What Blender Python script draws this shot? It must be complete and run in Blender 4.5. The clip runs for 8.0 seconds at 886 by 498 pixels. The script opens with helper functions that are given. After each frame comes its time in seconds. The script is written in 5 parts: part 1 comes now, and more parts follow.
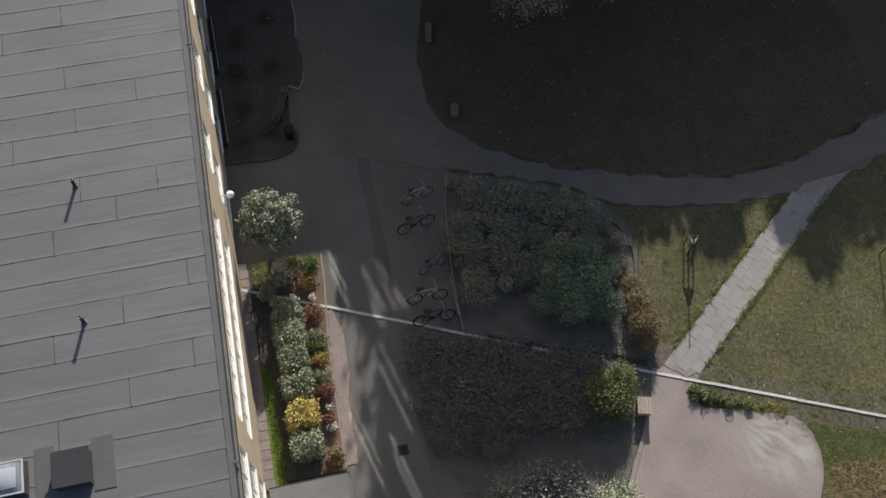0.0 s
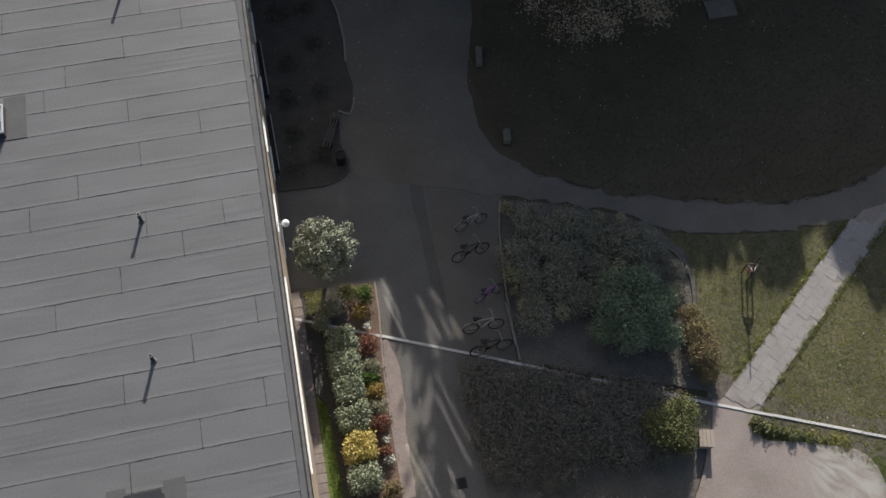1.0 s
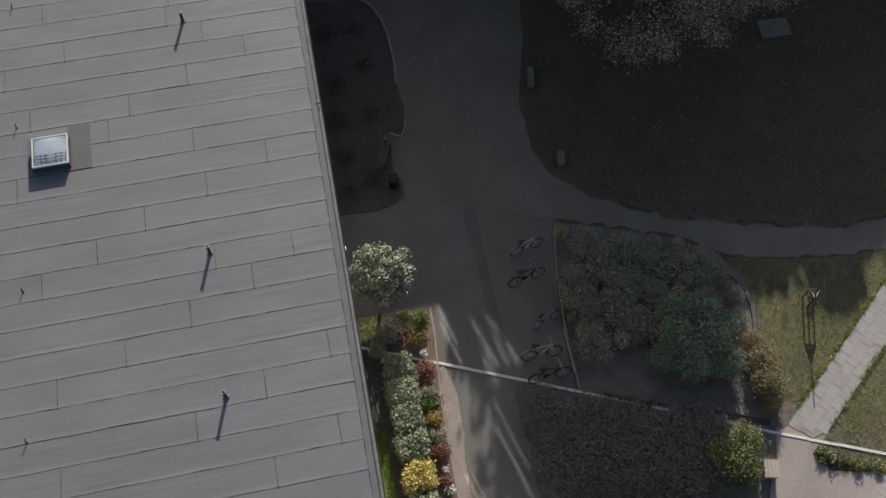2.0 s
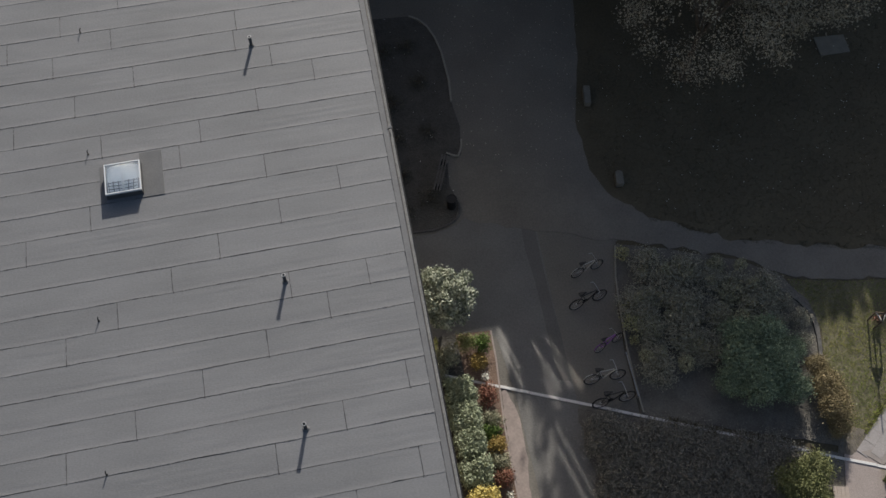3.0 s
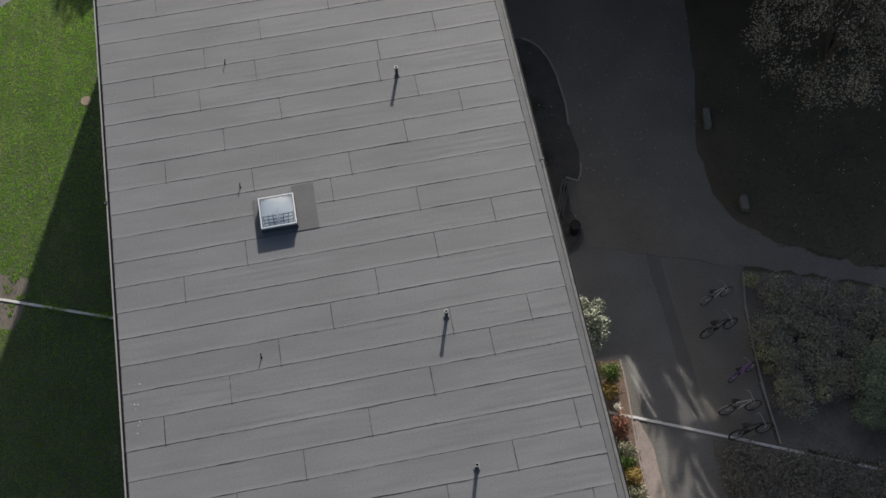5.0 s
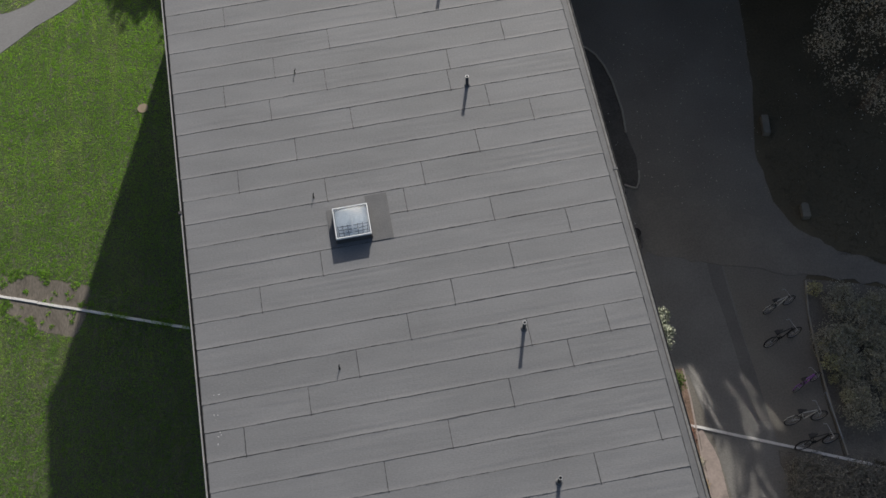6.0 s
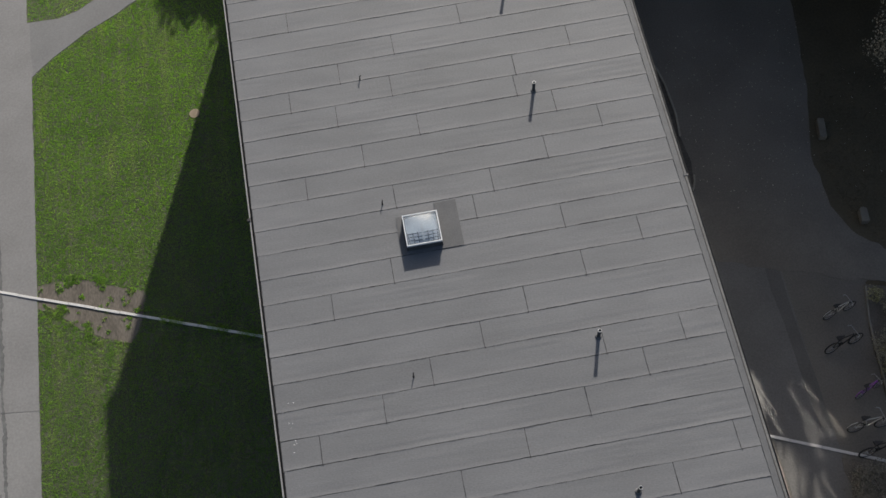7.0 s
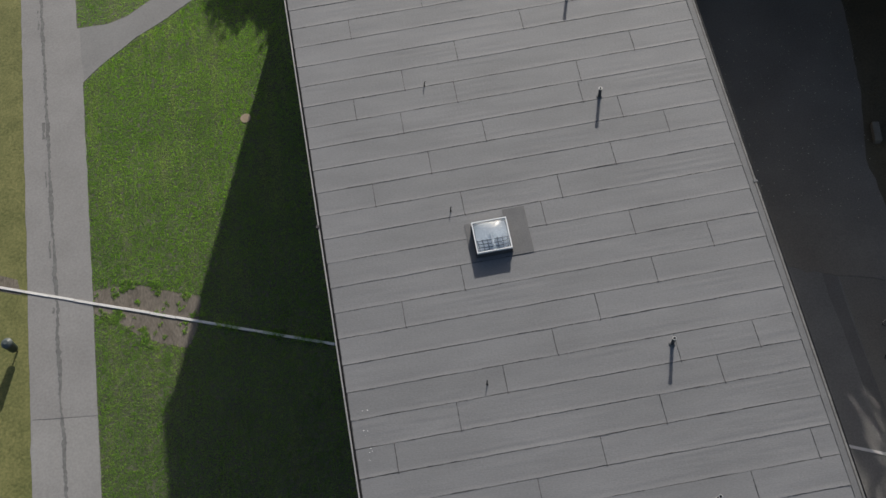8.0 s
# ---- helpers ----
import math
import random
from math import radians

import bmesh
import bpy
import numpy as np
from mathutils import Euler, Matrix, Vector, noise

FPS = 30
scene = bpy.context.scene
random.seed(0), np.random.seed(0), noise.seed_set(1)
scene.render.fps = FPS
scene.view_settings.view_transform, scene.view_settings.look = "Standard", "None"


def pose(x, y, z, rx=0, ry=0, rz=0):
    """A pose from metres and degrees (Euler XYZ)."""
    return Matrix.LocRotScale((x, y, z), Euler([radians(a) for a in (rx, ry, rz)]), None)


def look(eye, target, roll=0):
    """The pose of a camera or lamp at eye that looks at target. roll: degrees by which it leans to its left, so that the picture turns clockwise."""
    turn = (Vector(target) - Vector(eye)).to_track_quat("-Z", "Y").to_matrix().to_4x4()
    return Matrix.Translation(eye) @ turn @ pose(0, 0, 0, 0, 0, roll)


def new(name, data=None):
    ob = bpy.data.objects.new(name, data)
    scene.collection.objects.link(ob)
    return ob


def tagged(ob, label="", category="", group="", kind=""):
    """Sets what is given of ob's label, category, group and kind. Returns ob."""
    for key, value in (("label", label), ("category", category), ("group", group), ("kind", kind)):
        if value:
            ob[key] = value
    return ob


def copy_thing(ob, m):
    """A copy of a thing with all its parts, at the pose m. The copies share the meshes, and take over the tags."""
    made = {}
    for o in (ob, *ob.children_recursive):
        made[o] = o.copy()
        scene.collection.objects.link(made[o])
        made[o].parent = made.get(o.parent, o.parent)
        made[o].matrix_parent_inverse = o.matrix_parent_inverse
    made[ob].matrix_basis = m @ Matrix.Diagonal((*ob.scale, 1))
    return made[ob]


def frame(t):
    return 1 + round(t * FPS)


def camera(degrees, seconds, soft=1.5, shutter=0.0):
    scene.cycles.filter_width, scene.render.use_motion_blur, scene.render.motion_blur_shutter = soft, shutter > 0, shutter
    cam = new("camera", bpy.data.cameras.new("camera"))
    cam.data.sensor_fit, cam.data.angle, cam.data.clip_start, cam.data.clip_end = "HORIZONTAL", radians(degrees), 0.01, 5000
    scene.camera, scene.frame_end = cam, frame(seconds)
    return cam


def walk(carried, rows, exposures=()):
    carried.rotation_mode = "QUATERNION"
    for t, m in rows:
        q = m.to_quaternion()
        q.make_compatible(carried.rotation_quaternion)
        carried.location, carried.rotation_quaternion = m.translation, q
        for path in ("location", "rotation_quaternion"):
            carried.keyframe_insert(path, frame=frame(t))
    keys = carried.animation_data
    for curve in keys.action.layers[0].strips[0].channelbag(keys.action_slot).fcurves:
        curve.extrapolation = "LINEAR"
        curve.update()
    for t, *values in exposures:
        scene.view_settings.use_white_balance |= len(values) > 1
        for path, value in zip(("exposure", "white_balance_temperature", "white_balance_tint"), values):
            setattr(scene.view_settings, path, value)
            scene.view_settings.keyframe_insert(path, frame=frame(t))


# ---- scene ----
cam = camera(48.8, 8.0)
PATH = [
    (0.0, 2.992, 0.000, 38.700, 25.151, -2.442, -12.512),
    (0.5, 2.208, 0.687, 38.621, 25.303, -2.183, -12.364),
    (1.0, 1.395, 1.406, 38.546, 25.572, -1.836, -12.187),
    (1.5, 0.568, 2.103, 38.433, 25.737, -1.572, -12.071),
    (3.0, -2.066, 3.968, 38.339, 26.160, -0.578, -11.555),
    (3.5, -2.942, 4.459, 38.349, 26.231, -0.165, -11.375),
    (4.0, -3.988, 4.930, 38.341, 26.362, 0.204, -11.217),
    (4.5, -4.921, 5.354, 38.329, 26.446, 0.609, -11.028),
    (6.0, -7.584, 6.389, 38.457, 26.554, 1.909, -10.294),
    (6.5, -8.429, 6.672, 38.479, 26.563, 2.252, -10.138),
    (7.0, -9.314, 6.970, 38.518, 26.557, 2.662, -9.971),
    (7.5, -10.146, 7.215, 38.592, 26.554, 3.015, -9.846),
    (8.0, -11.048, 7.503, 38.698, 26.533, 3.370, -9.666),
]
walk(cam, [(t, pose(x, y, z, rx, ry, rz)) for t, x, y, z, rx, ry, rz in PATH])

# ---- daylight: a low sun that stands over the far end of the building ----
SUN_ELEVATION, SUN_AZIMUTH = radians(22.1), radians(17.9)
EXPOSURE = 0.54
scene.view_settings.exposure = EXPOSURE
world = bpy.data.worlds.new("sky")
scene.world = world
world.use_nodes = True
sky_nodes = world.node_tree.nodes
sky = sky_nodes.new("ShaderNodeTexSky")
sky.sky_type = "NISHITA"
sky.sun_disc = False
sky.air_density, sky.dust_density, sky.ozone_density = 0.9, 2.2, 0.7
sky.sun_elevation, sky.sun_rotation = SUN_ELEVATION, SUN_AZIMUTH
sky_nodes["Background"].inputs["Strength"].default_value = 0.086
world.node_tree.links.new(sky.outputs["Color"], sky_nodes["Background"].inputs["Color"])
to_sun = Vector((math.sin(SUN_AZIMUTH) * math.cos(SUN_ELEVATION), math.cos(SUN_AZIMUTH) * math.cos(SUN_ELEVATION), math.sin(SUN_ELEVATION)))
sun_data = bpy.data.lights.new("sun", "SUN")
sun_data.energy, sun_data.angle, sun_data.color = 4.7, radians(0.55), (1.0, 0.952, 0.868)
sun = new("sun", sun_data)
sun.matrix_world = look(to_sun * 120, (0, 0, 0))
GLINT_LAMP = 5.5  # added lamps in place of low sun off window panes, per square metre of beam


# ---- materials ----
def material(name, dark, light, rough=0.85, grain=40.0, patch=1.2, bump=0.3, stretch=(1, 1, 1), metal=0.0, piece=0.0, island=0.0, relief=0.01, spec=0.3):
    """Colour wanders between dark and light at two scales, with relief; piece and island vary it from object to object or leaf to leaf."""
    m = bpy.data.materials.new(name)
    m.use_nodes = True
    n, link = m.node_tree.nodes, m.node_tree.links.new
    b = n["Principled BSDF"]
    b.inputs["Roughness"].default_value, b.inputs["Metallic"].default_value = rough, metal
    b.inputs["Specular IOR Level"].default_value = spec
    geo = n.new("ShaderNodeNewGeometry")
    mapping = n.new("ShaderNodeMapping")
    mapping.inputs["Scale"].default_value = stretch
    link(geo.outputs["Position"], mapping.inputs["Vector"])
    fine, broad = n.new("ShaderNodeTexNoise"), n.new("ShaderNodeTexNoise")
    for tex, size, detail in ((fine, grain, 4.0), (broad, 1.0 / patch, 5.0)):
        tex.inputs["Scale"].default_value, tex.inputs["Detail"].default_value = size, detail
        link(mapping.outputs["Vector"], tex.inputs["Vector"])
    both = n.new("ShaderNodeMath")
    both.operation = "MULTIPLY_ADD"
    link(fine.outputs["Fac"], both.inputs[0])
    both.inputs[1].default_value = 0.55
    scaled = n.new("ShaderNodeMath")
    scaled.operation = "MULTIPLY"
    scaled.inputs[1].default_value = 0.45
    link(broad.outputs["Fac"], scaled.inputs[0])
    link(scaled.outputs[0], both.inputs[2])
    spread = n.new("ShaderNodeMapRange")
    spread.inputs["From Min"].default_value, spread.inputs["From Max"].default_value = 0.33, 0.67
    link(both.outputs[0], spread.inputs["Value"])
    factor = spread.outputs["Result"]
    for amount, source in ((piece, "object"), (island, "island")):
        if amount:
            chance = n.new("ShaderNodeObjectInfo").outputs["Random"] if source == "object" else geo.outputs["Random Per Island"]
            mix = n.new("ShaderNodeMix")
            mix.inputs["Factor"].default_value = amount
            link(factor, mix.inputs["A"])
            link(chance, mix.inputs["B"])
            factor = mix.outputs["Result"]
    ramp = n.new("ShaderNodeMix")
    ramp.data_type = "RGBA"
    ramp.inputs["A"].default_value, ramp.inputs["B"].default_value = (*dark, 1), (*light, 1)
    link(factor, ramp.inputs["Factor"])
    link(ramp.outputs["Result"], b.inputs["Base Color"])
    if bump:
        node = n.new("ShaderNodeBump")
        node.inputs["Strength"].default_value, node.inputs["Distance"].default_value = bump, relief
        link(fine.outputs["Fac"], node.inputs["Height"])
        link(node.outputs["Normal"], b.inputs["Normal"])
    return m


FELT = material("roofing_felt", (0.104, 0.105, 0.11), (0.158, 0.159, 0.166), 0.73, 26, 1.6, 0.5, (0.55, 1.25, 1), piece=0.16, relief=0.006, spec=0.38)
FELT_DARK = material("bitumen", (0.03, 0.03, 0.032), (0.06, 0.06, 0.062), 0.85)
FELT_FLASH = material("felt_flashing", (0.084, 0.084, 0.087), (0.13, 0.13, 0.134), 0.85, 20, 0.6, piece=0.3)
LEAD = material("edge_flashing", (0.094, 0.094, 0.098), (0.132, 0.132, 0.136), 0.75, 25, 0.5)
ZINC = material("zinc", (0.22, 0.23, 0.25), (0.36, 0.37, 0.39), 0.5, 20, 0.5, 0.1, metal=0.7)
GROOVE_BLACK = material("groove_black", (0.006, 0.006, 0.007), (0.014, 0.014, 0.015), 1.0, 20, 0.5, 0.2, spec=0.05)
VERGE = material("verge_metal", (0.19, 0.19, 0.19), (0.27, 0.27, 0.27), 0.6, 20, 0.5, 0.1, metal=0.2)
GUTTER_FLOOR = material("gutter_floor", (0.1, 0.1, 0.1), (0.2, 0.2, 0.2), 0.9, 20, 0.5, 0.3)
GUTTER = material("gutter_metal", (0.03, 0.028, 0.028), (0.06, 0.055, 0.055), 0.5, 20, 0.5, 0.1)
RENDER_WALL = material("cream_render", (0.4, 0.315, 0.225), (0.49, 0.395, 0.29), 0.9, 60, 1.5, 0.2)
WHITE = material("white_paint", (0.72, 0.72, 0.71), (0.82, 0.82, 0.81), 0.5, 30, 0.4, 0.05)
BLIND = material("white_blind", (0.68, 0.68, 0.66), (0.78, 0.78, 0.76), 0.8, 30, 0.4, 0.05)
PIPE_METAL = material("galvanised_pipe", (0.3, 0.3, 0.3), (0.5, 0.5, 0.5), 0.45, 60, 0.2, 0.1, metal=0.8)
BLACK = material("black_rubber", (0.012, 0.012, 0.012), (0.025, 0.025, 0.025), 0.7, 60, 0.2)
SKY_LINING = material("grey_blue_lining", (0.6, 0.64, 0.68), (0.78, 0.81, 0.84), 0.6, 20, 0.4, 0.1)
HATCH = material("slate_hatch_felt", (0.03, 0.031, 0.036), (0.045, 0.046, 0.052), 0.8, 14, 0.7, 0.3)
KERB_BOX = material("dark_upstand", (0.03, 0.03, 0.033), (0.06, 0.06, 0.064), 0.8, 30, 0.4)
LIGHT_FRAME = material("pale_aluminium", (0.6, 0.61, 0.62), (0.72, 0.73, 0.74), 0.35, 40, 0.3, 0.05, metal=0.3)
# Dull lawn colour for ground never in sun: shade is partly in the colour.
GRASS_SHADE_TONE = material("lawn_grass", (0.05695, 0.0476, 0.0306), (0.0969, 0.08075, 0.05185), 0.9, 9, 2.2, 0.2, relief=0.01)
GRASS_LEFT = material("mown_lawn_thatch", (0.056, 0.057, 0.039), (0.107, 0.108, 0.073), 0.9, 10, 1.3, 0.12, (1.3, 0.9, 1), relief=0.02, spec=0.35)
GRASS_DRY = material("olive_lawn", (0.067, 0.062, 0.042), (0.188, 0.167, 0.104), 0.9, 13, 2.2, 0.35, relief=0.025)
GRASS_FAR = material("dry_grass", (0.07, 0.08, 0.024), (0.17, 0.165, 0.062), 0.9, 8, 1.0, 0.2, relief=0.01)
# Duller copy of the grass blades, with the trees' shade put into the colour.
BLADE_SHADE_TONE = material("shade_tone_grass_blade", (0.0595, 0.051, 0.0323), (0.1165, 0.09945, 0.06035), 0.8, 3, 1.8, 0, island=0.6)
BLADE_FAR = material("straw_blade", (0.07, 0.085, 0.024), (0.2, 0.185, 0.075), 0.9, 3, 1.3, 0, island=0.5)
STRAW = material("rusty_dead_grass", (0.17, 0.125, 0.065), (0.42, 0.31, 0.175), 0.9, 6, 0.6, 0, island=0.6)
SOIL = material("bare_soil", (0.068, 0.059, 0.047), (0.17, 0.148, 0.124), 0.95, 9, 0.7, 0.6, (1.6, 0.6, 1), relief=0.03)
# Brighter than other grass: the sun on the strip is put into its colour.
GRASS_STRIP = material("sun_toned_grass_strip", (0.06, 0.095, 0.014), (0.15, 0.2, 0.045), 0.9, 12, 0.8, 0.2, relief=0.01)
BED_SOIL = material("bed_soil", (0.0864, 0.0792, 0.06828), (0.1548, 0.1416, 0.1224), 0.95, 16, 0.6, 0.9, relief=0.04)
# Darker bed soil; under the hedge its colour also carries the deep shade.
BED_DARK = material("dark_bed_soil", (0.04726, 0.0437, 0.03921), (0.09464, 0.08855, 0.07843), 0.95, 14, 0.6, 0.9, relief=0.04)
BARK_MULCH = material("flower_bed_soil", (0.1, 0.068, 0.048), (0.22, 0.15, 0.115), 0.95, 18, 0.6, 0.9, relief=0.03)
ASPHALT = material("asphalt", (0.1064, 0.09785, 0.0855), (0.1681, 0.1539, 0.1349), 0.9, 14, 2.5, 0.4)
ASPHALT_DARK = material("newer_asphalt", (0.1074, 0.1026, 0.0969), (0.1634, 0.1568, 0.1492), 0.9, 14, 2.0, 0.4)
ASPHALT_TRENCH = material("trench_asphalt", (0.09, 0.086, 0.08), (0.126, 0.121, 0.113), 0.9, 14, 2.0, 0.4)
ASPHALT_WORN = material("worn_asphalt", (0.1101, 0.09976, 0.086), (0.1694, 0.1539, 0.1342), 0.9, 14, 1.6, 0.4)
CONCRETE = material("concrete_path", (0.165, 0.16, 0.157), (0.225, 0.22, 0.217), 0.9, 10, 2.0, 0.3)
CONCRETE_LOW = material("terrace_concrete", (0.135, 0.135, 0.137), (0.2, 0.2, 0.203), 0.9, 60, 1.0, 0.3)
CONCRETE_GREY = material("branch_path", (0.145, 0.143, 0.142), (0.195, 0.193, 0.192), 0.9, 10, 2.0, 0.3)
CONCRETE_PALE = material("lower_path", (0.18, 0.175, 0.171), (0.24, 0.235, 0.23), 0.9, 10, 2.0, 0.3)
CRACK = material("sealed_crack", (0.085, 0.085, 0.084), (0.15, 0.149, 0.147), 0.85, 6, 0.4)
SLAB = material("paving_slab", (0.2408, 0.2193, 0.2087), (0.3424, 0.3156, 0.3049), 0.9, 14, 0.7, 0.3, piece=0.25)
JOINT = material("paving_joint", (0.21, 0.182, 0.165), (0.3, 0.265, 0.245), 0.95, 40, 0.4)
PINK = material("pinkish_paving", (0.195, 0.16, 0.143), (0.315, 0.26, 0.235), 0.9, 10, 0.5, 0.3, piece=0.25)
GRAVEL = material("plaza_gravel", (0.208, 0.174, 0.157), (0.335, 0.287, 0.264), 0.95, 24, 1.6, 0.6)
STONE_LINE = material("white_stone", (0.46, 0.445, 0.43), (0.64, 0.62, 0.6), 0.8, 40, 0.3, 0.2, piece=0.4)
KERB = material("kerb_concrete", (0.19, 0.175, 0.15), (0.3, 0.278, 0.238), 0.9, 40, 0.5, 0.3)
STONE_BLOCK = material("grey_stone", (0.111, 0.104, 0.087), (0.175, 0.163, 0.137), 0.9, 30, 0.4, 0.4)
BARK = material("bark", (0.05, 0.038, 0.028), (0.12, 0.095, 0.07), 0.95, 20, 0.3, 0.8)
WOOD = material("weathered_wood", (0.26, 0.215, 0.18), (0.4, 0.335, 0.285), 0.85, 12, 0.3, 0.3, (1, 8, 1), piece=0.4)
PALE_WOOD = material("bleached_wood", (0.42, 0.38, 0.33), (0.58, 0.54, 0.48), 0.85, 12, 0.3, 0.3)
BENCH_WOOD = material("grey_bench_wood", (0.07, 0.067, 0.063), (0.125, 0.118, 0.11), 0.9, 12, 0.3, 0.3)
IRON = material("dark_iron", (0.015, 0.015, 0.016), (0.03, 0.03, 0.031), 0.6, 40, 0.3, 0.1, metal=0.4)
BIN_GREEN = material("dark_green_metal", (0.012, 0.025, 0.018), (0.022, 0.04, 0.03), 0.45, 40, 0.3, 0.05)
BIN_LID = material("grey_green_metal", (0.05, 0.06, 0.06), (0.08, 0.095, 0.095), 0.4, 40, 0.3, 0.05)
CHROME = material("chrome", (0.25, 0.25, 0.25), (0.4, 0.4, 0.4), 0.35, 60, 0.3, 0, metal=1.0)
SADDLE = material("black_saddle", (0.012, 0.012, 0.013), (0.025, 0.025, 0.026), 0.6, 60, 0.2)
RUST = material("tan_cover", (0.2, 0.15, 0.11), (0.3, 0.23, 0.17), 0.85, 30, 0.3)


def blade_material(name, dark, light, glow_dark, glow_light, amount, **more):
    """Grass blades: dull from above, and a clear green where the low sun shines through them."""
    m = material(name, dark, light, **more)
    n, link = m.node_tree.nodes, m.node_tree.links.new
    b = n["Principled BSDF"]
    factor = b.inputs["Base Color"].links[0].from_node.inputs["Factor"].links[0].from_socket
    ramp, through_blade, mix = n.new("ShaderNodeMix"), n.new("ShaderNodeBsdfTranslucent"), n.new("ShaderNodeMixShader")
    ramp.data_type = "RGBA"
    ramp.inputs["A"].default_value, ramp.inputs["B"].default_value = (*glow_dark, 1), (*glow_light, 1)
    link(factor, ramp.inputs["Factor"])
    link(ramp.outputs["Result"], through_blade.inputs["Color"])
    mix.inputs["Fac"].default_value = amount
    link(b.outputs["BSDF"], mix.inputs[1])
    link(through_blade.outputs["BSDF"], mix.inputs[2])
    link(mix.outputs["Shader"], n["Material Output"].inputs["Surface"])
    return m


BLADE_DRY = blade_material("dry_grass_blade", (0.082, 0.073, 0.052), (0.242, 0.21, 0.142), (0.16, 0.285, 0.034), (0.63, 0.59, 0.21), 0.57, rough=0.9, grain=6, patch=2.4, bump=0, island=0.3)
BLADE = blade_material("grass_blade", (0.078, 0.073, 0.058), (0.172, 0.161, 0.128), (0.13, 0.34, 0.006), (0.37, 0.74, 0.024), 0.62, rough=0.9, grain=7, patch=2.2, bump=0, island=0.28, spec=0.35)


def leaf_material(name, dark, light):
    return material(name, dark, light, 0.65, 5, 0.7, 0, island=0.7, spec=0.25)




def sand_fan(m, centre, middle, reach, colour):
    """Pale sand washed outward from a point, as a fan of soft streaks in the surface."""
    n, link = m.node_tree.nodes, m.node_tree.links.new
    bsdf = n["Principled BSDF"]
    plain = bsdf.inputs["Base Color"].links[0].from_socket
    geo = n.new("ShaderNodeNewGeometry")

    def offset(point):
        node = n.new("ShaderNodeVectorMath")
        node.operation = "SUBTRACT"
        node.inputs[1].default_value = (*point, 0.022)
        link(geo.outputs["Position"], node.inputs[0])
        return node.outputs["Vector"]

    def length(socket):
        node = n.new("ShaderNodeVectorMath")
        node.operation = "LENGTH"
        link(socket, node.inputs[0])
        return node.outputs["Value"]

    def sums(kind, a, b):
        node = n.new("ShaderNodeMath")
        node.operation = kind
        for k, v in enumerate((a, b)):
            if isinstance(v, float):
                node.inputs[k].default_value = v
            else:
                link(v, node.inputs[k])
        return node.outputs[0]

    away = offset(centre)
    axes = n.new("ShaderNodeSeparateXYZ")
    link(away, axes.inputs[0])
    polar = n.new("ShaderNodeCombineXYZ")
    link(sums("MULTIPLY", sums("ARCTAN2", axes.outputs["Y"], axes.outputs["X"]), 6.5), polar.inputs[0])
    link(sums("MULTIPLY", length(away), 0.9), polar.inputs[1])
    streak = n.new("ShaderNodeTexNoise")
    streak.inputs["Scale"].default_value, streak.inputs["Detail"].default_value, streak.inputs["Distortion"].default_value = 1.0, 5.0, 0.5
    link(polar.outputs[0], streak.inputs["Vector"])
    bright = n.new("ShaderNodeMapRange")
    bright.inputs["From Min"].default_value, bright.inputs["From Max"].default_value = 0.36, 0.6
    link(streak.outputs["Fac"], bright.inputs["Value"])
    near = n.new("ShaderNodeMapRange")
    near.interpolation_type = "SMOOTHSTEP"
    near.inputs["From Min"].default_value, near.inputs["From Max"].default_value = reach, reach * 0.35
    link(length(offset(middle)), near.inputs["Value"])
    mix = n.new("ShaderNodeMix")
    mix.data_type = "RGBA"
    mix.inputs["B"].default_value = (*colour, 1)
    link(sums("MULTIPLY", bright.outputs["Result"], near.outputs["Result"]), mix.inputs["Factor"])
    link(plain, mix.inputs["A"])
    link(mix.outputs["Result"], bsdf.inputs["Base Color"])


def mown_streaks(m, node, socket, colour, amount):
    """Paler lines that the mower left along the lawn, broken up by noise."""
    n, link = m.node_tree.nodes, m.node_tree.links.new
    target = n[node].inputs[socket]
    plain = target.links[0].from_socket
    geo, mapping, tex, spread, mix = n.new("ShaderNodeNewGeometry"), n.new("ShaderNodeMapping"), n.new("ShaderNodeTexNoise"), n.new("ShaderNodeMapRange"), n.new("ShaderNodeMix")
    mapping.inputs["Rotation"].default_value = (0, 0, radians(3))
    mapping.inputs["Scale"].default_value = (1.9, 0.16, 1)
    tex.inputs["Scale"].default_value, tex.inputs["Detail"].default_value = 1.0, 6.0
    spread.inputs["From Min"].default_value, spread.inputs["From Max"].default_value, spread.inputs["To Max"].default_value = 0.5, 0.75, amount
    mix.data_type = "RGBA"
    mix.inputs["B"].default_value = (*colour, 1)
    link(geo.outputs["Position"], mapping.inputs["Vector"])
    link(mapping.outputs["Vector"], tex.inputs["Vector"])
    link(tex.outputs["Fac"], spread.inputs["Value"])
    link(spread.outputs["Result"], mix.inputs["Factor"])
    link(plain, mix.inputs["A"])
    link(mix.outputs["Result"], target)


mown_streaks(BLADE, "Principled BSDF", "Base Color", (0.2, 0.2, 0.14), 0.8)
mown_streaks(BLADE, "Translucent BSDF", "Color", (0.5, 0.64, 0.15), 0.7)
sand_fan(GRAVEL, (18.2, 7.9), (20.2, 6.1), 2.2, (0.375, 0.357, 0.332))
LEAF_WEED = leaf_material("weedy_leaves", (0.06, 0.075, 0.03), (0.2, 0.21, 0.09))
LEAF_TREE = leaf_material("tree_leaves", (0.0583, 0.056, 0.0365), (0.164, 0.152, 0.1))
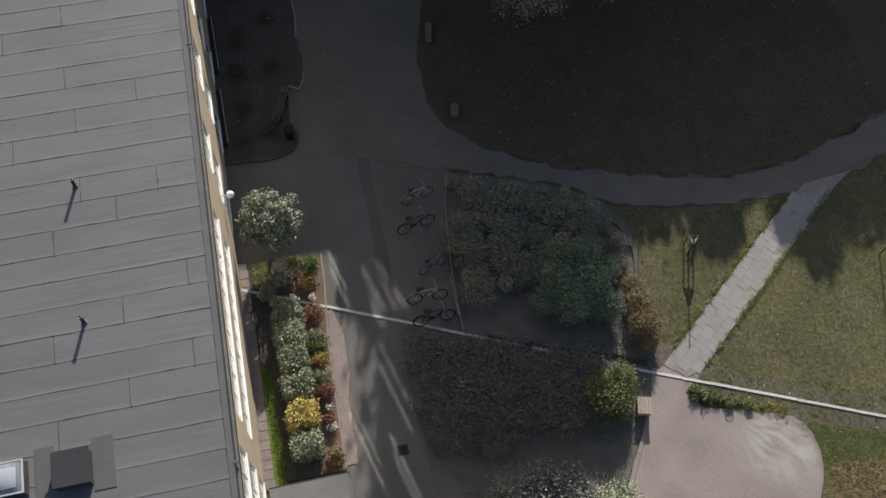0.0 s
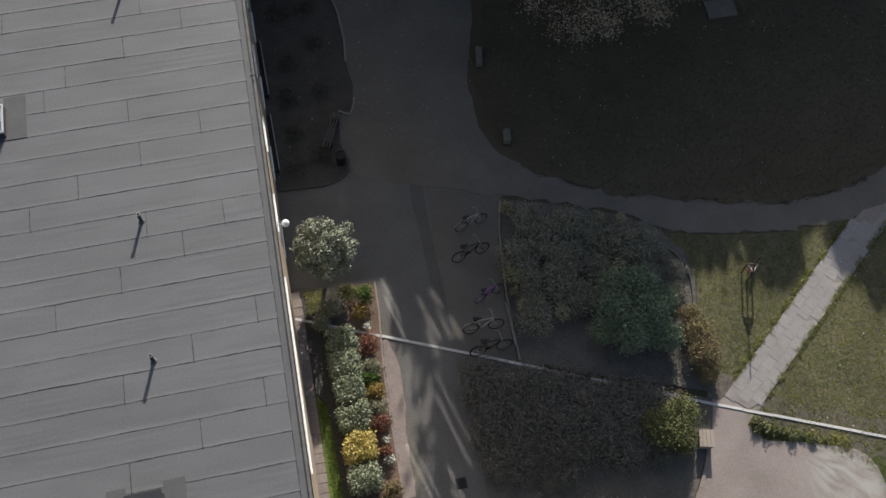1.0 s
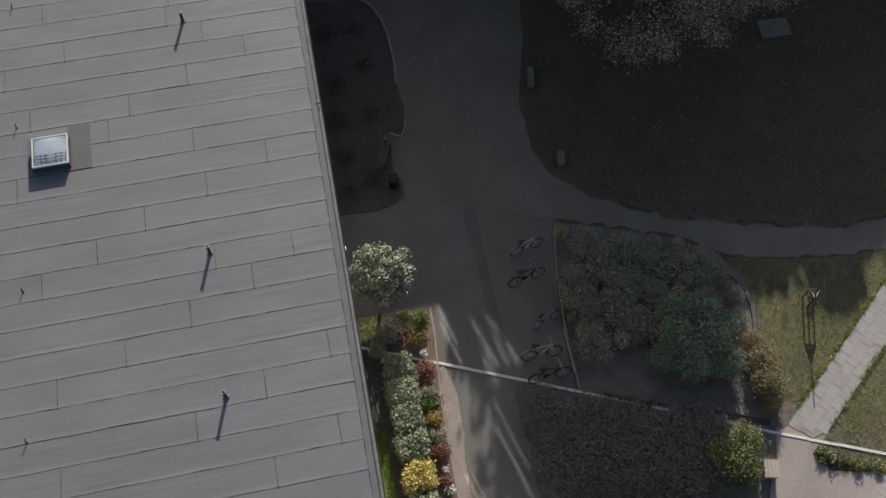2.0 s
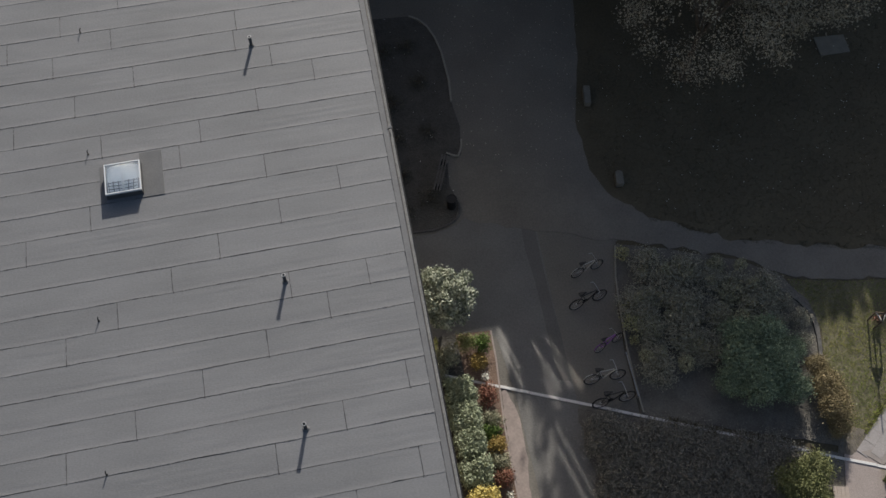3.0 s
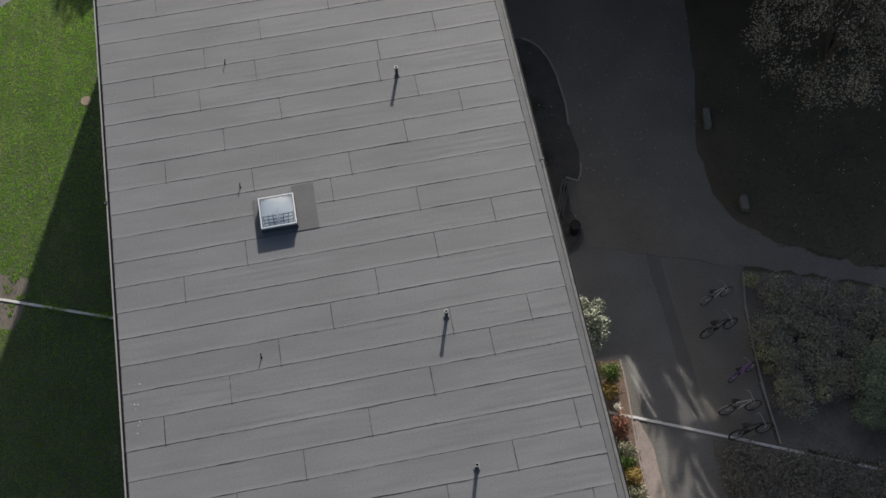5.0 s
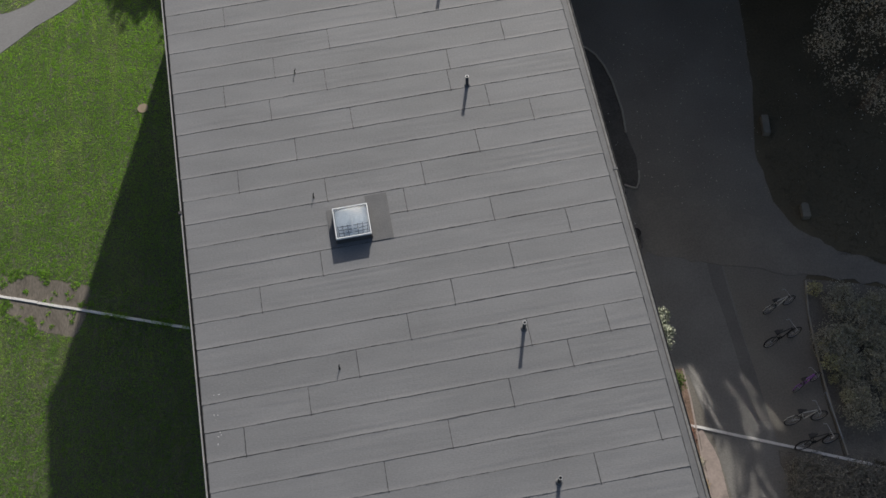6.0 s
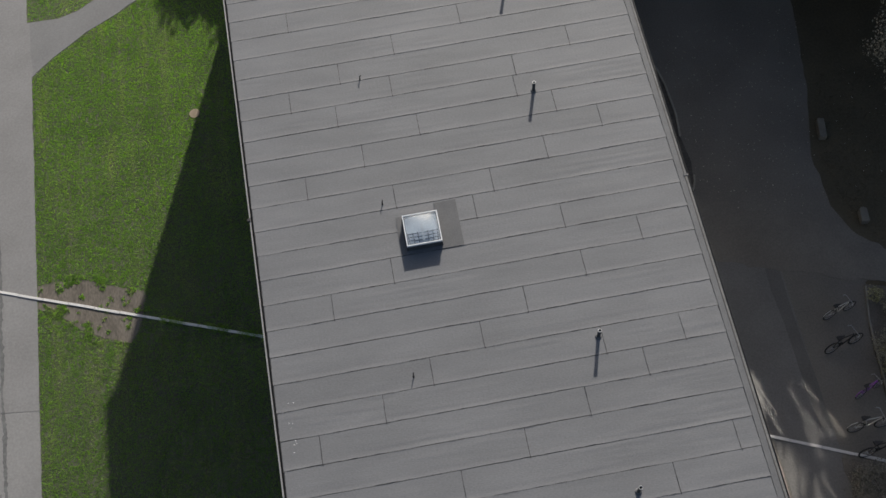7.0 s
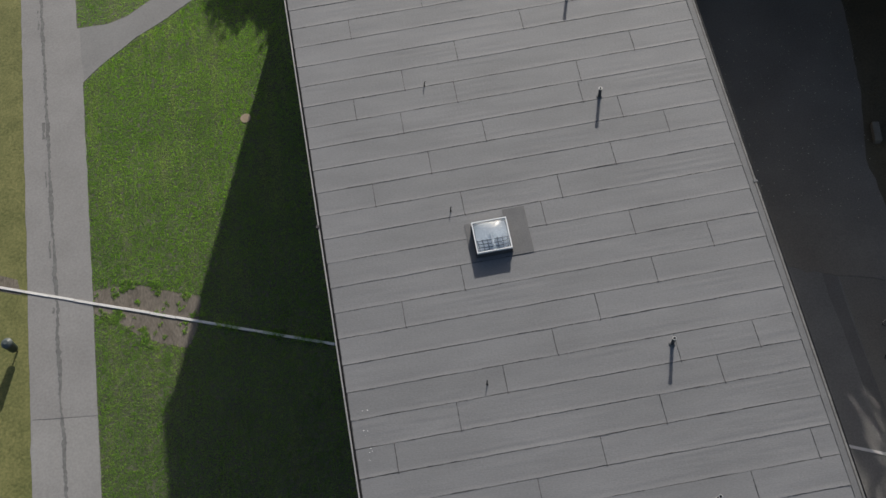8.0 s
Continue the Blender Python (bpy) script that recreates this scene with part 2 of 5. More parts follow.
# Palest leaf tones stand in for sunlit glints in the dark crowns.
LEAF_GLINT_TONE = material("glint_tone_tree_leaves", (0.06, 0.048, 0.031), (0.47, 0.395, 0.27), 0.5, 2.2, 0.9, 0, island=0.5, spec=0.35)
LEAF_DUSK = leaf_material("dusky_tree_leaves", (0.06, 0.063, 0.055), (0.25, 0.25, 0.215))
LEAF_DIM = leaf_material("dull_dark_leaves", (0.0424, 0.042, 0.0305), (0.106, 0.1, 0.074))
LEAF_LOW = leaf_material("low_shrub_leaves", (0.1176, 0.1104, 0.0936), (0.24, 0.2244, 0.1872))
LEAF_DUSKY = leaf_material("dull_shade_leaves", (0.138, 0.1311, 0.1012), (0.3565, 0.3369, 0.253))
LEAF_SPRIG = leaf_material("lit_tone_sprig_leaves", (0.16, 0.152, 0.095), (0.42, 0.4, 0.25))
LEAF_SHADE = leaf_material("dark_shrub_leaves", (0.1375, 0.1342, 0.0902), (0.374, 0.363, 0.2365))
LEAF_HOLLY = leaf_material("glossy_green_leaves", (0.0975, 0.13, 0.078), (0.273, 0.325, 0.2015))
LEAF_GREY = leaf_material("grey_green_leaves", (0.117, 0.1365, 0.078), (0.403, 0.4355, 0.2925))
LEAF_YELLOW = leaf_material("golden_leaves", (0.32, 0.25, 0.06), (0.68, 0.56, 0.2))
LEAF_LIME = leaf_material("yellow_green_leaves", (0.1, 0.11, 0.035), (0.27, 0.265, 0.1))
LEAF_SUNFLECK = leaf_material("sunfleck_tone_leaves", (0.15, 0.145, 0.068), (0.43, 0.405, 0.215))
LEAF_OLIVE = leaf_material("olive_leaves", (0.075, 0.085, 0.03), (0.22, 0.225, 0.09))
LEAF_BRONZE = leaf_material("bronze_leaves", (0.1512, 0.1176, 0.056), (0.2352, 0.1848, 0.0952))
LEAF_RED = leaf_material("red_flowers_and_leaves", (0.09, 0.075, 0.04), (0.31, 0.11, 0.08))
LEAF_ORANGE = leaf_material("orange_flowers", (0.14, 0.11, 0.03), (0.43, 0.29, 0.09))
LEAF_GREEN = leaf_material("fresh_green_leaves", (0.04, 0.075, 0.012), (0.12, 0.18, 0.035))
BLOSSOM = leaf_material("white_blossom_and_leaves", (0.05, 0.07, 0.03), (0.42, 0.43, 0.34))
PETAL_TAN = leaf_material("pale_fallen_leaves", (0.16, 0.13, 0.09), (0.5, 0.46, 0.38))
PETAL = leaf_material("pale_petals", (0.45, 0.45, 0.4), (0.7, 0.68, 0.6))


def glass_material():
    m = bpy.data.materials.new("window_glass")
    m.use_nodes = True
    b = m.node_tree.nodes["Principled BSDF"]
    b.inputs["Base Color"].default_value = (0.9, 0.95, 0.97, 1)
    b.inputs["Roughness"].default_value = 0.2
    b.inputs["Transmission Weight"].default_value = 1.0
    b.inputs["IOR"].default_value = 1.5
    return m


def dome_material():
    m = material("skylight_dome", (0.62, 0.7, 0.78), (0.74, 0.81, 0.88), 0.08, 30, 0.3, 0.02, spec=0.7)
    m.node_tree.nodes["Principled BSDF"].inputs["Transmission Weight"].default_value = 0.76
    return m


GLASS, DOME = glass_material(), dome_material()


# ---- small builders ----
def part(name, bm, mat, parent=None, label=""):
    """Links a bmesh (or ready mesh) as one object under a thing or a part."""
    if isinstance(bm, bpy.types.Mesh):
        data = bm
    else:
        bmesh.ops.recalc_face_normals(bm, faces=bm.faces)
        data = bpy.data.meshes.new(name)
        bm.to_mesh(data)
        bm.free()
    if not data.materials:
        data.materials.append(mat)
    ob = new(name, data)
    if parent:
        ob.parent = parent
    return tagged(ob, label)


def base(name, x, y, z=0.0, turn=0.0):
    ob = new(name)
    ob.empty_display_size = 0.2
    ob.matrix_basis = pose(x, y, z, 0, 0, turn)
    return ob


def add_box(bm, x0, x1, y0, y1, z0, z1):
    v = [bm.verts.new((x, y, z)) for z in (z0, z1) for y in (y0, y1) for x in (x0, x1)]
    for a, b, c, d in ((0, 1, 3, 2), (4, 6, 7, 5), (0, 4, 5, 1), (2, 3, 7, 6), (0, 2, 6, 4), (1, 5, 7, 3)):
        bm.faces.new((v[a], v[b], v[c], v[d]))
    return bm


def box(*args, bevel=0.0):
    bm = add_box(bmesh.new(), *args)
    if bevel:
        bmesh.ops.bevel(bm, geom=bm.edges[:], offset=bevel, segments=2, affect="EDGES")
    return bm


def add_tube(bm, a, b, r0, r1=None, sides=8, caps=True):
    a, b = Vector(a), Vector(b)
    r1 = r0 if r1 is None else r1
    q = (b - a).to_track_quat("Z", "Y")
    rings = []
    for p, r in ((a, r0), (b, r1)):
        rings.append([bm.verts.new(p + q @ Vector((r * math.cos(k * math.tau / sides), r * math.sin(k * math.tau / sides), 0))) for k in range(sides)])
    for k in range(sides):
        bm.faces.new((rings[0][k], rings[0][(k + 1) % sides], rings[1][(k + 1) % sides], rings[1][k]))
    if caps:
        bm.faces.new(rings[0][::-1])
        bm.faces.new(rings[1])
    return bm


def tube(*args, **more):
    return add_tube(bmesh.new(), *args, **more)


def tubes(*runs, sides=8):
    bm = bmesh.new()
    for a, b, r in runs:
        add_tube(bm, a, b, r, sides=sides)
    return bm


def ring(centre, radius, thick, axis="y", steps=24, sides=6):
    """A torus about the given axis."""
    bm = bmesh.new()
    loops = []
    for i in range(steps):
        a = i * math.tau / steps
        row = []
        for k in range(sides):
            c = k * math.tau / sides
            r = radius + thick * math.cos(c)
            u, v, w = r * math.cos(a), r * math.sin(a), thick * math.sin(c)
            row.append(bm.verts.new(Vector(centre) + (Vector((u, w, v)) if axis == "y" else Vector((u, v, w)))))
        loops.append(row)
    for i in range(steps):
        for k in range(sides):
            bm.faces.new((loops[i][k], loops[(i + 1) % steps][k], loops[(i + 1) % steps][(k + 1) % sides], loops[i][(k + 1) % sides]))
    return bm


def prism(points, z0, z1):
    bm = bmesh.new()
    low = [bm.verts.new((x, y, z0)) for x, y in points]
    high = [bm.verts.new((x, y, z1)) for x, y in points]
    bm.faces.new(high)
    bm.faces.new(low[::-1])
    for k in range(len(points)):
        j = (k + 1) % len(points)
        bm.faces.new((low[k], low[j], high[j], high[k]))
    return bm


def wavy(points, step=0.5, amount=0.06, seed=1.0, closed=True):
    """A line of points cut finer, with a slightly uneven edge."""
    out = []
    for k in range(len(points) if closed else len(points) - 1):
        a, b = Vector(points[k]), Vector(points[(k + 1) % len(points)])
        side = Vector((a.y - b.y, b.x - a.x)).normalized() if (b - a).length > 1e-6 else Vector((0, 0))
        cuts = max(1, int((b - a).length / step))
        for i in range(cuts):
            p = a.lerp(b, i / cuts)
            w = amount * (noise.noise((p.x * 1.3, p.y * 1.3, seed)) * 1.5 + noise.noise((p.x * 5.1, p.y * 5.1, seed + 3))) if i else 0.0
            out.append((p.x + side.x * w, p.y + side.y * w))
    if not closed:
        out.append(tuple(points[-1]))
    return out


def inside(x, y, polygon):
    hit = np.zeros(len(x), bool)
    for k in range(len(polygon)):
        (x0, y0), (x1, y1) = polygon[k], polygon[(k + 1) % len(polygon)]
        cross = (y0 > y) != (y1 > y)
        if y1 != y0:
            hit ^= cross & (x < (x1 - x0) * (y - y0) / (y1 - y0) + x0)
    return hit


def scatter(polygon, count, rng):
    p = np.array(polygon)
    low, high = p.min(0), p.max(0)
    out = np.zeros((0, 2))
    while len(out) < count:
        q = rng.uniform(low, high, (count * 2, 2))
        out = np.vstack((out, q[inside(q[:, 0], q[:, 1], polygon)]))
    return out[:count]


def blades_mesh(name, spots, height, width, rng, per=4, z=0.0, lean=0.7):
    """Tufts of a few thin blades each, as loose triangles."""
    n = len(spots) * per
    at = np.repeat(spots, per, 0) + rng.normal(0, 0.03, (n, 2))
    a = rng.uniform(0, math.tau, n)
    h = height * rng.uniform(0.5, 1.2, n)
    tip = rng.normal(0, lean, (n, 2)) * h[:, None]
    w = width * rng.uniform(0.6, 1.3, n)
    v = np.zeros((n, 3, 3))
    v[:, 0, 0], v[:, 0, 1] = at[:, 0] - w * np.cos(a), at[:, 1] - w * np.sin(a)
    v[:, 1, 0], v[:, 1, 1] = at[:, 0] + w * np.cos(a), at[:, 1] + w * np.sin(a)
    v[:, 2, :2], v[:, 2, 2] = at + tip, h
    v[:, :, 2] += z
    data = bpy.data.meshes.new(name)
    data.from_pydata(v.reshape(-1, 3).tolist(), [], np.arange(n * 3).reshape(n, 3).tolist())
    return data


def leaves_mesh(name, points, outward, size, rng, flat=0.0):
    """A pointed four-cornered leaf at every point, turned loosely outward."""
    n = len(points)
    normal = outward + rng.normal(0, 0.75, (n, 3))
    normal[:, 2] += flat
    normal /= np.linalg.norm(normal, axis=1, keepdims=True) + 1e-9
    along = np.cross(normal, rng.normal(0, 1, (n, 3)))
    along /= np.linalg.norm(along, axis=1, keepdims=True) + 1e-9
    across = np.cross(normal, along)
    s = size * rng.uniform(0.6, 1.35, (n, 1))
    v = np.stack((points - along * s, points + across * s * 0.55 + normal * s * 0.15, points + along * s, points - across * s * 0.55 + normal * s * 0.15), 1)
    data = bpy.data.meshes.new(name)
    data.from_pydata(v.reshape(-1, 3).tolist(), [], np.arange(n * 4).reshape(n, 4).tolist())
    return data


def clump_points(clumps, count, rng, hollow=0.55, jitter=0.0):
    """Points in the outer shell of overlapping clumps (x, y, z, radius, height factor), and the way outward."""
    c = np.array(clumps)
    share = rng.choice(len(c), count, p=c[:, 3] ** 2 / (c[:, 3] ** 2).sum())
    d = rng.normal(0, 1, (count, 3))
    d /= np.linalg.norm(d, axis=1, keepdims=True)
    r = c[share, 3] * rng.uniform(hollow, 1.0, count) ** 0.6 * rng.uniform(0.85, 1.12, count)
    p = c[share, :3] + d * r[:, None] * np.stack((np.ones(count), np.ones(count), c[share, 4]), 1)
    return p + rng.normal(0, 1, (count, 3)) * jitter, d


def limbs(bm, foot, clumps, thick, rng, upto=9):
    """A tapered trunk and limbs that reach into the clumps."""
    foot = Vector(foot)
    top = Vector(np.mean(np.array(clumps)[:, :3], 0).tolist())
    fork = foot.lerp(top, 0.55)
    mid = foot.lerp(fork, 0.5) + Vector((rng.normal(0, thick * 0.4), rng.normal(0, thick * 0.4), 0))
    add_tube(bm, foot - Vector((0, 0, 0.05)), mid, thick, thick * 0.8)
    add_tube(bm, mid, fork, thick * 0.8, thick * 0.6)
    for c in list(clumps)[:upto]:
        tip = Vector(c[:3])
        bend = fork.lerp(tip, 0.5) + Vector((0, 0, 0.12 * (tip - fork).length))
        add_tube(bm, fork, bend, thick * 0.45, thick * 0.28, sides=6)
        add_tube(bm, bend, tip, thick * 0.28, thick * 0.08, sides=6)
    return bm


def crown_clumps(radius, low, high, count, rng, size=0.42):
    out = []
    for k in range(count):
        a = k * 2.4 + rng.uniform(-0.3, 0.3)
        u = (k + 0.5) / count
        z = low + (high - low) * (1 - u) ** 0.8
        lift = (z - low) / max(high - low, 1e-6)
        r = radius * (0.28 + 0.55 * math.sin(math.pi * min(1.0, max(0.06, 0.92 - lift * 0.85)))) * rng.uniform(0.75, 1.1)
        out.append((r * math.cos(a), r * math.sin(a), z, radius * size * rng.uniform(0.75, 1.2), 0.8))
    for a in (0.3, 2.4, 4.5):
        out.append((radius * 0.16 * math.cos(a), radius * 0.16 * math.sin(a), high - radius * size * 0.4, radius * size * 1.1, 0.8))
    return out


def plant(name, x, y, clumps, count, leaf, mat, seed, label, category, thick=0.05, group="", z=0.0, hollow=0.55, flat=0.4, jitter=0.0):
    rng = np.random.default_rng(seed)
    thing = base(name, x, y, z)
    part("trunk" if thick > 0.1 else "stem", limbs(bmesh.new(), (0, 0, 0), clumps, thick, rng), BARK, thing)
    p, d = clump_points(clumps, count, rng, hollow, jitter)
    p[:, 2] = np.maximum(p[:, 2], 0.05)
    part("crown", leaves_mesh("crown", p, d, leaf, rng, flat), mat, thing)
    return tagged(thing, label, category, group)


def box_clumps(lx, ly, h, rng, r=0.26, step=0.3):
    """Clumps that fill a clipped, rounded block."""
    out = []
    nx, ny = max(1, round(lx / step)), max(1, round(ly / step))
    for i in range(nx):
        for j in range(ny):
            out.append(((i + 0.5) / nx * lx - lx / 2 + rng.uniform(-0.06, 0.06), (j + 0.5) / ny * ly - ly / 2 + rng.uniform(-0.06, 0.06), h - r * 0.8 + rng.uniform(-0.1, 0.08), r * rng.uniform(0.85, 1.2), 1.0))
            out.append((out[-1][0] * 1.05, out[-1][1] * 1.02, (h - r) * 0.5, r * 1.1, 1.2))
    return out


# ---- ground ----
def sheet(name, points, top, mat, label, category, bottom=-0.05, uneven=0.0, step=0.5):
    outline = wavy(points, step, uneven, top * 100) if uneven else points
    return tagged(part(name, prism(outline, bottom, top), mat), label, category, kind="structure")


ground = box(-900, 900, -900, 900, -0.5, 0.0)
tagged(part("ground", ground, GRASS_SHADE_TONE), "wide flat lawn that runs out to the horizon", "ground", kind="structure")

DRIVE = [(-0.3, 70), (-0.3, 18.5), (3.3, 18.0), (3.0, 14.2), (2.8, 11.8), (2.7, 8.7), (2.8, -30), (12.0, -30), (13.0, 5.2), (14.3, 7.2), (15.3, 8.6), (15.9, 10.3), (8.4, 13.4), (8.55, 16), (8.95, 19), (9.6, 21.2), (11.3, 22.0), (10.0, 23.5), (9.45, 25), (9.5, 27.7), (10.5, 31), (11.5, 36), (12.5, 70)]
sheet("driveway", DRIVE, 0.008, ASPHALT, "dark asphalt driveway with scattered leaves", "driveway", uneven=0.05)
LANE = [(-0.2, 23.2), (1.86, 23.15), (2.93, 23.4), (3.34, 23.66), (6.32, 22.37), (6.11, 17.09), (5.95, 8.0), (5.9, -30), (2.9, -30), (2.9, 8.6), (3.65, 9.0), (3.65, 15.6), (3.45, 17.9), (-0.2, 18.6)]
sheet("driveway_lane", LANE, 0.014, ASPHALT_DARK, "newer dark asphalt lane of the driveway", "driveway")
sheet("driveway_trench", [(5.68, 22.65), (6.26, 22.39), (6.17, 20.9), (6.13, 19.3), (6.14, 17.4), (6.05, 15.4), (5.62, 15.5), (5.6, 17.5), (5.66, 20.0), (5.6, 21.6)], 0.019, ASPHALT_TRENCH, "blackish asphalt strip over a filled trench", "driveway")
CURVE = [(3.3, 24.2), (3.55, 26.7), (6.4, 25.4), (9.4, 24.2), (10.1, 23.4), (11.35, 22.09), (14.91, 20.23), (18.69, 19.25), (21.99, 18.39), (25.41, 18.57), (28.03, 19.37), (31.04, 20.4), (48, 27), (48.5, 25), (31.5, 18.8), (28.2, 17.6), (25.15, 17.16), (21.79, 17.08), (18.93, 17.47), (16.24, 18.33), (14.67, 19.38), (9.82, 21.23), (8.2, 21.7), (6.32, 22.37), (3.34, 23.66)]
sheet("path_curved", CURVE, 0.024, ASPHALT_WORN, "worn grey asphalt path that curves past the lawn", "path", uneven=0.16, step=0.3)

BED_TOP = [(-0.3, 23.45), (1.86, 23.33), (2.9, 23.6), (3.25, 24.4), (3.0, 25.4), (3.2, 26.95), (3.85, 26.9), (4.12, 28.4), (4.0, 29.9), (4.15, 32.1), (3.98, 33.67), (3.73, 34.42), (2.97, 35.2), (-0.3, 35.5)]
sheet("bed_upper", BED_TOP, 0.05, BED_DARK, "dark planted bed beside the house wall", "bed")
BED_HEDGE = [(8.45, 13.4), (8.55, 16), (8.95, 19), (9.5, 21.1), (12, 20.3), (14.67, 19.3), (16.2, 18.2), (16.9, 16.9), (16.95, 15.6), (16.4, 13.8), (16.6, 12.2), (16.0, 10.6)]
sheet("bed_north", BED_HEDGE, 0.04, BED_SOIL, "dark soil bed filled with tall shrubs", "bed", uneven=0.08)
BED_LOW = [(6.0, 14.2), (8.45, 13.3), (15.9, 10.2), (15.1, 8.7), (13.9, 8.0), (10, 8.3), (6.3, 8.4), (5.9, 10)]
sheet("bed_south", BED_LOW, 0.045, BED_SOIL, "dark soil bed with low shaded shrubs", "bed", uneven=0.1)
sheet("bed_shade", [(6.4, 8.9), (8.2, 8.7), (13.9, 8.3), (14.6, 8.5), (14.1, 7.5), (13.2, 6.0), (12.8, 4.0), (12.4, 0.0), (7.4, 0.0), (7.3, 3.2), (7.25, 5.4), (7.0, 7.0), (6.7, 8.0)], 0.03, BED_SOIL, "dark soil between the shrubs and the square", "bed", uneven=0.12)
sheet("bed_flower", [(1.8, 8.75), (2.7, 8.75), (2.8, 11.8), (2.9, 14.2), (3.05, 15.6), (3.2, 17.0), (3.25, 18.2), (1.8, 18.3)], 0.05, BARK_MULCH, "brown flower bed with mixed low plants", "bed")
# The deep shade between hedge and wall is put into this soil's colour.
sheet("bed_hedge", [(0.4, 8.75), (1.8, 8.75), (1.8, 18.3), (0.1, 18.4), (0.05, 13.7), (0.4, 13.3)], 0.046, BED_DARK, "soil under the clipped hedge with deep shade put into its colour", "bed")
sheet("lawn_strip", [(-0.12, 8.6), (0.42, 8.6), (0.42, 13.2), (0.05, 13.7)], 0.042, GRASS_STRIP, "narrow bright green grass strip along the house", "lawn")
sheet("lawn_corner", [(0.25, 17.3), (1.0, 17.3), (1.0, 18.3), (0.25, 18.3)], 0.052, GRASS_DRY, "small sunlit grass corner beside the house", "lawn")

LAWN_RIGHT = [(15.7, 10.7), (16.6, 12.2), (16.5, 13.8), (17.0, 15.5), (16.4, 18.0), (18.9, 17.4), (21.8, 17.0), (25.2, 17.1), (31, 18.7), (48, 24.9), (70, 22), (70, -30), (21, -30), (21.0, 3.7), (21.3, 4.4), (21.4, 5.8), (20.8, 7), (19.4, 7.7), (17.5, 8.2), (17.0, 9), (17.2, 10.3)]
sheet("lawn_right", LAWN_RIGHT, 0.006, GRASS_DRY, "olive lawn with dry patches and daisies", "lawn")
PLAZA = [(12.0, -30), (13.15, 5.2), (14.4, 7.2), (15.5, 9.1), (16.0, 10.5), (17.35, 10.75), (18.0, 9.7), (17.0, 9.0), (17.5, 8.23), (19.42, 7.68), (20.5, 7.34), (21.05, 7.1), (21.4, 6.75), (21.58, 6.25), (21.62, 5.5), (21.5, 4.9), (21.3, 4.4), (20.9, 3.7), (20.5, -30)]
sheet("plaza", PLAZA, 0.022, GRAVEL, "pinkish grey gravel square", "plaza", uneven=0.07)
LEFT_PATH = [(-30.2, 70), (-29.38, 45.8), (-28.67, 29.6), (-28.2, 19.1), (-27.4, 0), (-26.4, -30), (-23.6, -30), (-24.6, 0), (-25.39, 18.6), (-25.72, 28.4), (-26.1, 39.6), (-25.07, 40.6), (-23.4, 41.9), (-21.7, 42.85), (-20.4, 43.75), (-14, 48.2), (-14, 50.2), (-22.5, 44.25), (-23.8, 43.4), (-24.8, 43.1), (-26.4, 43.15), (-26.5, 45.1), (-27.1, 70)]
sheet("path_left", LEFT_PATH, 0.02, CONCRETE, "pale grey asphalt path with a branch", "path", uneven=0.03)
sheet("lawn_left", [(-28, 70), (-28, 43.5), (-27, 28.4), (-26.5, 18.6), (-26, 0), (-24.5, -30), (-13.9, -30), (-13.9, 46), (-13.9, 70)], 0.005, GRASS_LEFT, "mown bright green lawn beside the house", "lawn")
sheet("lawn_far", [(-28.8, 45.8), (-28.1, 29.6), (-27.7, 19.1), (-27, 0), (-26, -30), (-60, -30), (-60, 70), (-30.3, 70)], 0.004, GRASS_FAR, "yellowing grass beyond the path", "lawn")

sheet("path_branch", [(-26.05, 39.7), (-25.07, 40.6), (-23.4, 41.9), (-21.7, 42.85), (-20.4, 43.75), (-14, 48.2), (-14, 50.2), (-22.5, 44.25), (-23.8, 43.4), (-24.8, 43.1), (-26.3, 43.13)], 0.024, CONCRETE_GREY, "darker grey asphalt branch of the path", "path", uneven=0.03)
sheet("path_lower", [(-28.3, 22.44), (-25.53, 22.13), (-25.39, 18.6), (-24.6, 0), (-23.6, -30), (-26.4, -30), (-27.4, 0), (-28.2, 19.1)], 0.024, CONCRETE_PALE, "paler newer asphalt of the path", "path", uneven=0.03)

# bare soil along the stone line, where the grass was dug away
SOIL_OUTLINE = [(-25.66, 27.95), (-24.68, 28.0), (-23.65, 27.9), (-22.43, 27.35), (-21.5, 27.0), (-20.9, 26.75), (-21.0, 25.9), (-21.25, 25.0), (-21.6, 24.45), (-22.73, 24.85), (-23.72, 25.45), (-24.5, 26.15), (-25.64, 26.85)]
sheet("soil_left", SOIL_OUTLINE, 0.012, SOIL, "bare brown soil strip along the stone line", "soil", uneven=0.07, step=0.12)
sheet("soil_right", [(17.9, 10.15), (19.5, 9.4), (21.5, 8.5), (25, 7.4), (32, 4.6), (32, 2.6), (25, 5.6), (22.5, 6.6), (20.9, 6.75), (20.2, 7.5), (18.0, 8.45), (17.4, 9.0)], 0.013, SOIL, "bare brown soil strip beside the stone line", "soil", uneven=0.17, step=0.12)
sheet("soil_far", [(-60, 40.8), (-29.1, 29.2), (-28.9, 28.4), (-60, 39.8)], 0.011, SOIL, "thin strip of bare soil along the stone line", "soil", uneven=0.06)
sheet("soil_edge", [(15.7, 10.4), (16.0, 11.0), (16.7, 11.3), (17.2, 11.0), (16.9, 10.55), (16.2, 10.2)], 0.03, SOIL, "trodden brown soil at the path's end", "soil", uneven=0.1)

